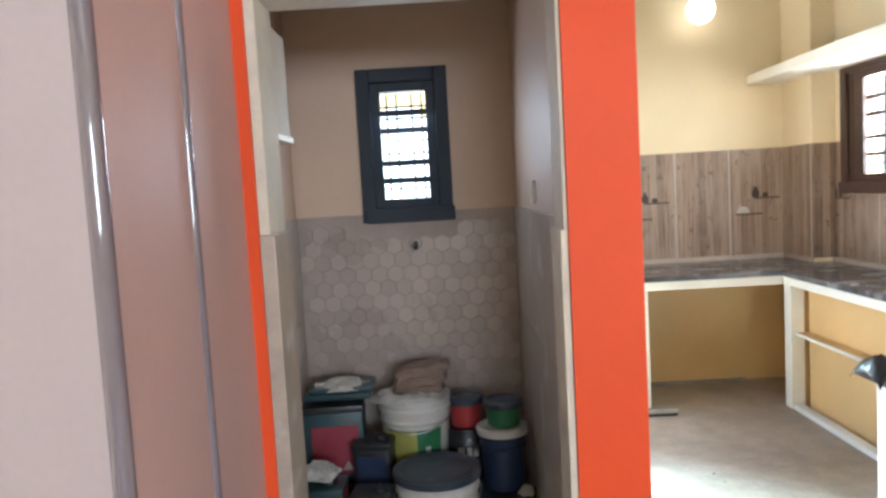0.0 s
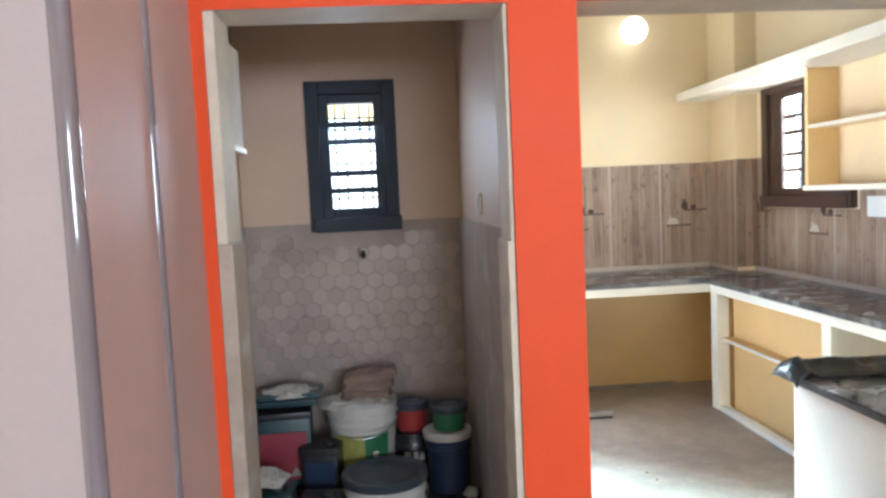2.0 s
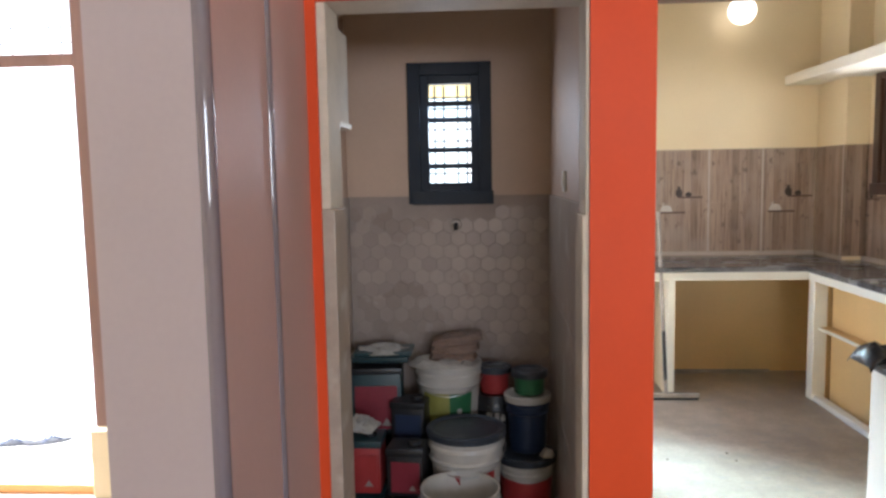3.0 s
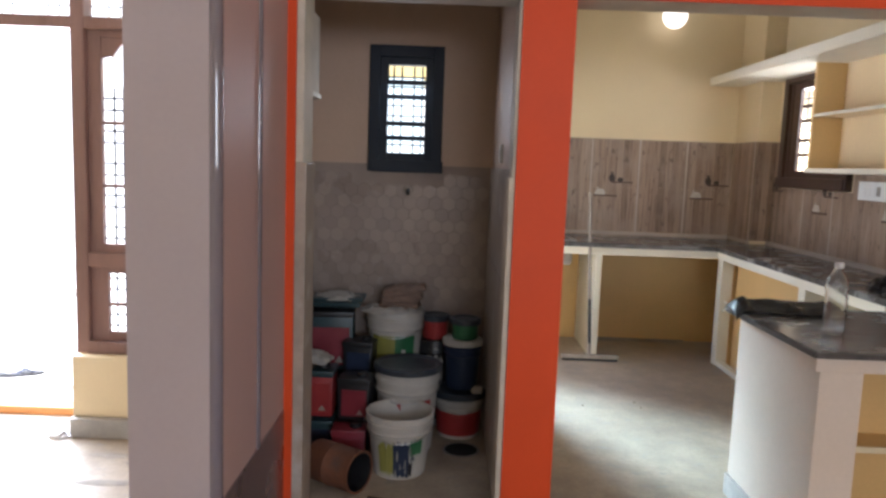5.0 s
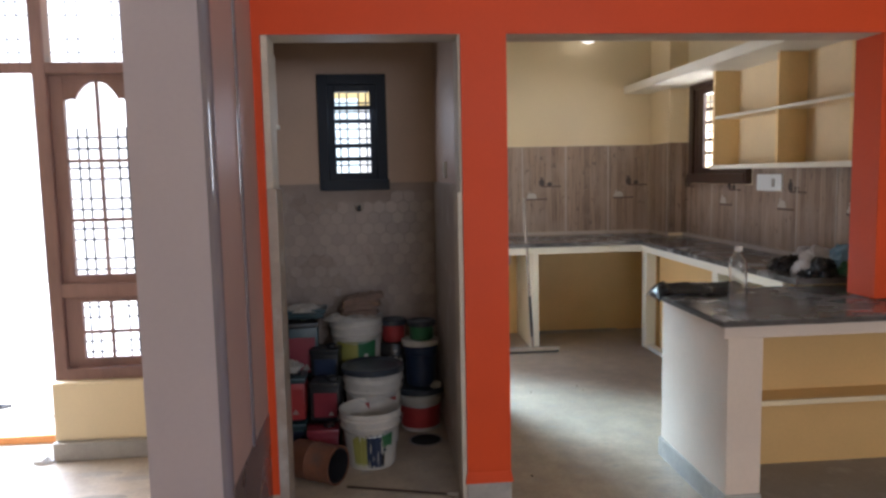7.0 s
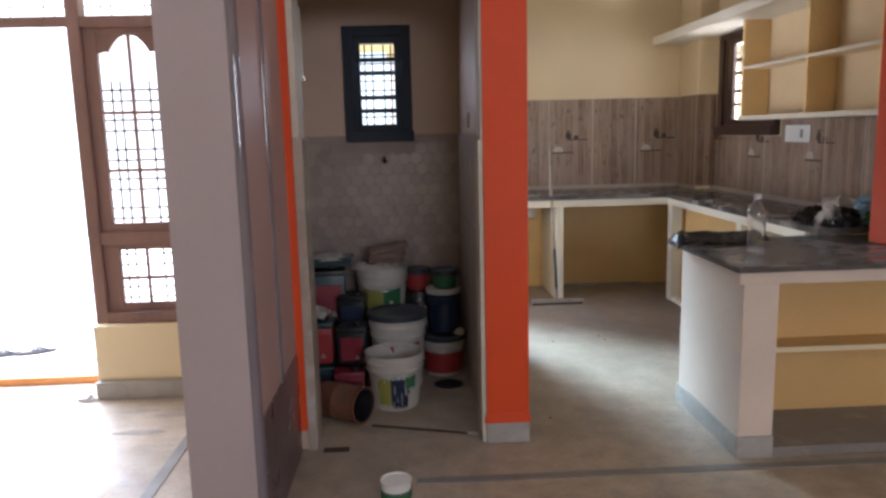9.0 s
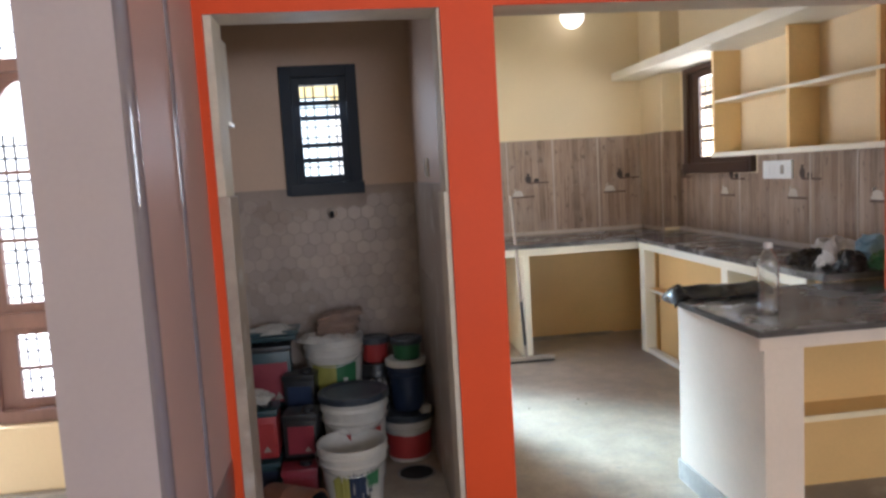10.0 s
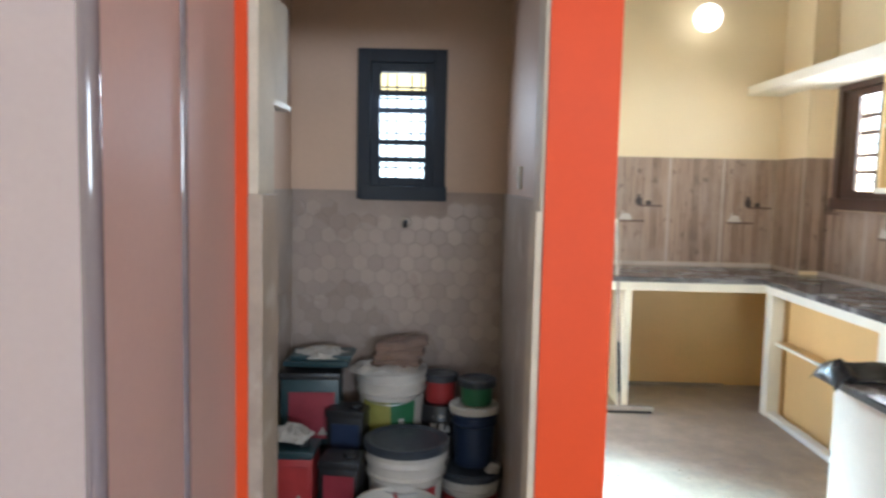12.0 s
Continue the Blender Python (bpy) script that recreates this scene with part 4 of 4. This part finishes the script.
square_can("paint_can", -0.70, 0.80, 0, 0.16, 0.15, 0.16, -4, "black square paint can", M_black)
square_can("paint_can", -0.685, 0.79, 0.182, 0.16, 0.15, 0.21, -6, "crimson square paint can", M_black, M_pink)
square_can("paint_can", -0.70, 0.66, 0, 0.16, 0.12, 0.17, 2, "dull crimson square paint can", M_pink, M_pink)
tagged(part("paper_scrap", heap(-0.06, 1.0, 0.258, 0.035, 0.03, 0.04, 8, 12, 5), M_paper, None), "scrap of pale paper on a lid", "paper")

# tipped can on the floor
tc = thing("tipped_can", -0.70, 0.36, 0, "brown paint-stained drum lying on its side", "can")
tm = lathe([(0.001, 0.002), (0.09, 0.0), (0.094, 0.01), (0.094, 0.11), (0.097, 0.115), (0.094, 0.12), (0.095, 0.25), (0.097, 0.255), (0.088, 0.256), (0.085, 0.05), (0.001, 0.045)], 28)
tm.transform(pose(-0.82, 0.43, 0.098, 90, 0, 58))
part("body", tm, M_rust, tc, "", True)
# Black inner shell, darker than the brown body.
ti = lathe([(0.001, 0.05), (0.084, 0.05), (0.0875, 0.254), (0.083, 0.254), (0.078, 0.06), (0.001, 0.056)], 28)
ti.transform(pose(-0.82, 0.43, 0.098, 90, 0, 58))
part("lining", ti, M_black, tc, "black lining inside the drum", True)

st = thing("stick", -0.3, 0.15, 0, "thin dark wooden stick on the floor", "stick")
part("rod", tube([(-0.56, 0.245, 0.009), (-0.3, 0.17, 0.008), (-0.06, 0.096, 0.008)], 0.0055, 8), M_stick, st, "", True)
part("brush_tip", tube([(-0.085, 0.104, 0.010), (-0.035, 0.088, 0.010)], 0.010, 8), M_rubber, st, "frayed tip", True)
fp = thing("floor_plate", -0.71, -0.015, 0, "flat dark metal strip on the floor", "plate")
part("plate", box(-0.775, -0.655, -0.035, 0.005, 0.0, 0.008, bev=0.002), M_stick, fp)
dr = thing("floor_drain", -0.14, 0.83, 0, "round black drain opening in the niche floor", "drain")
part("ring", lathe([(0.094, 0.0), (0.098, 0.002), (0.096, 0.005), (0.086, 0.005), (0.084, 0.001)], 32, -0.14, 0.83, 0), M_strip, dr, "grey drain ring", True)
# Flat disc; the darkness inside the hole is put into its black colour.
part("cover", lathe([(0.088, 0.0), (0.088, 0.0035), (0.001, 0.0035)], 32, -0.14, 0.83, 0), M_hole, dr, "black disc in place of the dark hole", True)

# small tin in the hall
pt = thing("paint_tin", -0.425, -0.50, 0, "small white paint tin with green label on the floor", "tin")
part("body", lathe([(0.001, 0.0), (0.062, 0.0), (0.064, 0.004), (0.062, 0.010), (0.062, 0.078), (0.065, 0.082), (0.065, 0.088), (0.060, 0.089), (0.056, 0.083), (0.001, 0.084)], 32, -0.425, -0.50, 0), M_switch, pt, "", True)
part("label_band", lathe([(0.0622, 0.012), (0.0632, 0.013), (0.0632, 0.045), (0.0622, 0.046)], 32, -0.425, -0.50, 0), M_green, pt, "green label band", True)
part("label_band", lathe([(0.0622, 0.047), (0.0630, 0.0475), (0.0630, 0.052), (0.0622, 0.0525)], 32, -0.425, -0.50, 0), M_navy, pt, "dark line on the label", True)

# crumbs of mortar and dirt on the floors
rng = random.Random(11)
for k in range(8):
    x, y = (rng.uniform(0.4, 1.7), rng.uniform(0.6, 2.6)) if k < 5 else (rng.uniform(0.3, 1.6), rng.uniform(-1.6, 0.3))
    r = rng.uniform(0.004, 0.008)
    tagged(part("dirt_crumb", heap(x, y, 0.0, r, r * 0.8, r * 0.6, k + 50, 8, 3, 0.3), M_stick, None), "small dark crumb of dirt on the floor", "dirt", "floor crumbs")
for k, (x, y, sx, sy) in enumerate(((1.6, 3.42, 0.22, 0.03), (1.2, 3.40, 0.15, 0.02), (0.55, 3.3, 0.12, 0.05))):
    tagged(part("dust_pile", heap(x, y, 0.0, sx, sy, 0.012, 70 + k, 18, 4, 0.5), M_rubber, None), "low ridge of swept dust under the counter", "dust", kind="stuff")

# entrance clutter
rg = tagged(part("rag", heap(-2.21, 0.80, 0.0, 0.055, 0.04, 0.035, 4, 14, 5, 0.4), M_whitebag, None), "crumpled pale rag by the skirting", "rag")
for k, (x, y, sx) in enumerate(((-1.85, 0.60, 0.12), (-1.65, 0.52, 0.10), (-1.75, 0.30, 0.14))):
    tagged(part("dust_smear", heap(x, y, 0.0, sx, 0.03, 0.004, 30 + k, 18, 3, 0.4), M_rubber, None), "low smear of grey dust on the floor", "dust", kind="stuff")


def slipper(x, y, z, turn):
    ob = thing("slipper", x, y, z, "dark rubber slipper on the porch", "slipper", "slippers on the porch")
    rot = pose(x, y, z, 0, 0, turn)
    bm = bmesh.new()
    n = 24
    lo, hi = [], []
    for i in range(n):
        a = 2 * math.pi * i / n
        px, py = 0.13 * math.cos(a), (0.045 + 0.008 * math.cos(a)) * math.sin(a)
        lo.append(bm.verts.new((px, py, 0)))
        hi.append(bm.verts.new((px, py, 0.018)))
    for i in range(n):
        bm.faces.new((lo[i], lo[(i + 1) % n], hi[(i + 1) % n], hi[i]))
    bm.faces.new(hi)
    bm.faces.new(lo[::-1])
    bm.transform(rot)
    part("sole", bm, M_black, ob)
    for s in (-1, 1):
        t = tube([(0.07, 0, 0.018), (0.02, s * 0.022, 0.045), (-0.03, s * 0.042, 0.018)], 0.006, 6)
        t.transform(rot)
        part("strap", t, M_navy, ob, "", True)


slipper(-3.0, 1.80, 0.0, 28)
slipper(-3.22, 1.76, 0.0, 12)
tagged(part("stone_block", crumple(box(-3.99, -3.74, 3.15, 3.32, -0.125, -0.03, bev=0.02), 0.012, 12, 3), M_skirt, None), "broken grey stone lying in the yard", "stone")
tagged(part("cement_sack", heap(-4.42, 5.12, -0.125, 0.20, 0.12, 0.07, 21), M_skirt, None), "slumped grey sack lying in the yard", "sack")

# ---------------- tiles, piece by piece ----------------
HEXR = 0.0445


def hex_mesh():
    bm = bmesh.new()
    lo = [bm.verts.new((HEXR * 0.975 * math.sin(math.pi / 3 * i), 0.0, HEXR * 0.975 * math.cos(math.pi / 3 * i))) for i in range(6)]
    hi = [bm.verts.new((HEXR * 0.945 * math.sin(math.pi / 3 * i), -0.0025, HEXR * 0.945 * math.cos(math.pi / 3 * i))) for i in range(6)]
    for i in range(6):
        bm.faces.new((lo[i], lo[(i + 1) % 6], hi[(i + 1) % 6], hi[i]))
    bm.faces.new(hi)
    bmesh.ops.recalc_face_normals(bm, faces=bm.faces[:])
    me = bpy.data.meshes.new("hexagon_tile")
    bm.to_mesh(me)
    bm.free()
    me.materials.append(M_hex)
    return me


hexm = hex_mesh()
TZ = 1.462
gr = part("tile_bed", boxes([(-1.06, 0.0, 1.474, 1.49, 0.0, 1.425), (-1.06, -0.735, 1.474, 1.49, 1.425, TZ), (-0.30, 0.0, 1.474, 1.49, 1.425, TZ)]), M_grout, nb, "grey-brown tile bed")
wpitch, hpitch = HEXR * math.sqrt(3), HEXR * 1.5
for j in range(22):
    z = 0.040 + j * hpitch
    for i in range(14):
        x = -1.06 + 0.042 + (i + 0.5 * (j % 2)) * wpitch
        if x > -0.040 or z + HEXR > TZ or (z + HEXR > 1.418 and -0.79 < x < -0.25):
            continue
        ob = new("hexagon_tile", hexm)
        ob.location = (x, 1.474, z)
        ob.parent = nb
side_r = bpy.data.objects["wall_niche_right"]
side_l = bpy.data.objects["wall_niche_left"]
for parent, x0, x1 in ((side_r, -0.012, -0.001), (side_l, -1.059, -1.048)):
    y = T + 0.003
    while y < 1.46:
        y1 = min(y + 0.298, 1.470)
        for k, (z0, z1) in enumerate(((0.003, 0.485), (0.489, 0.972), (0.976, TZ))):
            part("wall_tile", box(x0, x1, y, y1, z0, z1), M_nichetile, parent)
        y = y1 + 0.003

kbw = bpy.data.objects["wall_kitchen_back"]
krw = bpy.data.objects["wall_kitchen_right"]
kpw = bpy.data.objects["wall_pilaster"]
TT = 1.742
rows_z = ((CZ + 0.031, 1.3338), (1.3342, TT))
x = 0.205
edges = [0.205, 0.565, 0.971, 1.38, 1.785, 2.183]
for a, b in zip(edges, edges[1:]):
    for z0, z1 in rows_z:
        part("wall_tile", box(a + 0.002, b - 0.002, KB - 0.012, KB - 0.001, z0, z1), M_plank, kbw)
for e in edges[1:5]:
    part("tile_spacer", box(e - 0.007, e + 0.007, KB - 0.0155, KB - 0.0125, CZ + 0.03, TT), M_lightgrout, kbw, "pale strip between the tiles")
for z0, z1 in rows_z:
    part("wall_tile", box(2.183, 2.194, 3.05, KB - 0.013, z0, z1), M_plank, kpw)
    part("wall_tile", box(2.196, KR - 0.002, 3.048, 3.059, z0, z1), M_plank, kpw)
part("tile_spacer", box(2.1795, 2.1828, 3.045, 3.060, CZ + 0.03, TT), M_lightgrout, kpw, "pale strip at the corner")
ye = [3.047, 2.93, 2.54, 2.13, 1.90, 1.66, 1.33, 0.92, 0.51, T + 0.002]
for a, b in zip(ye, ye[1:]):
    for z0, z1 in rows_z:
        top = z1
        if b < 2.93 and a > 1.93:
            top = min(z1, 1.385)
        elif b < 2.04 and z0 > 1.3:
            top = min(z1, SZ0 - 0.002)
        part("wall_tile", box(KR - 0.012, KR - 0.001, b + 0.002, a - 0.002, z0, top), M_plank, krw)
for e in (2.54, 2.13, 1.33, 0.92):
    part("tile_spacer", box(KR - 0.0155, KR - 0.0125, e - 0.007, e + 0.007, CZ + 0.03, 1.385 if e > 2 else SZ0 - 0.004), M_lightgrout, krw, "pale strip between the tiles")


def motif(axis, u, z, s, parent):
    """Printed picture on a tile: dark pots on a small shelf above a pale bowl on another."""
    def put(nm, bm, m, lb):
        bm.transform((Matrix.Translation((u, KB - 0.0145, z)) if axis == 'x' else Matrix.Translation((KR - 0.0145, u, z)) @ Matrix.Rotation(radians(-90), 4, 'Z')))
        part(nm, bm, m, parent, lb)

    def disc(cx, cz, rx, rz, n=18):
        bm = bmesh.new()
        f = [bm.verts.new((cx + rx * math.cos(2 * math.pi * i / n), 0, cz + rz * math.sin(2 * math.pi * i / n))) for i in range(n)]
        b = [bm.verts.new((v.co.x, 0.002, v.co.z)) for v in f]
        bm.faces.new(f)
        for i in range(n):
            bm.faces.new((f[i], f[(i + 1) % n], b[(i + 1) % n], b[i]))
        return bm
    d = disc(-0.055, 0.020, 0.026, 0.034)
    add_bm(d, box(-0.046, -0.030, -0.0002, 0.002, -0.012, 0.018))
    add_bm(d, box(-0.064, -0.046, -0.0002, 0.002, 0.045, 0.064))
    add_bm(d, box(-0.070, -0.040, -0.0004, 0.002, 0.062, 0.069))
    add_bm(d, disc(0.018, 0.006, 0.024, 0.020))
    put("tile_print", d, M_motifdark, "dark printed pots picture")
    put("tile_print", box(-0.060, 0.125, -0.0006, 0.002, -0.022, -0.009), M_motifshelf, "brown printed shelf picture")
    c = disc(-0.150, -0.098, 0.040, 0.024)
    add_bm(c, box(-0.198, -0.104, -0.0003, 0.002, -0.125, -0.106))
    add_bm(c, tube([(-0.185, 0.001, -0.075), (-0.165, 0.001, -0.06)], 0.004, 6))
    put("tile_print", c, M_motifpale, "pale printed bowl picture")
    put("tile_print", box(-0.205, -0.005, -0.0006, 0.002, -0.140, -0.126), M_motifshelf, "brown printed shelf picture")


for u in (1.207, 2.036):
    motif('x', u, 1.39, 1, kbw)
for u in (3.0, 2.19, 1.355, 0.62):
    motif('y', u, 1.36 if u < 2.8 else 1.375, 1, krw)
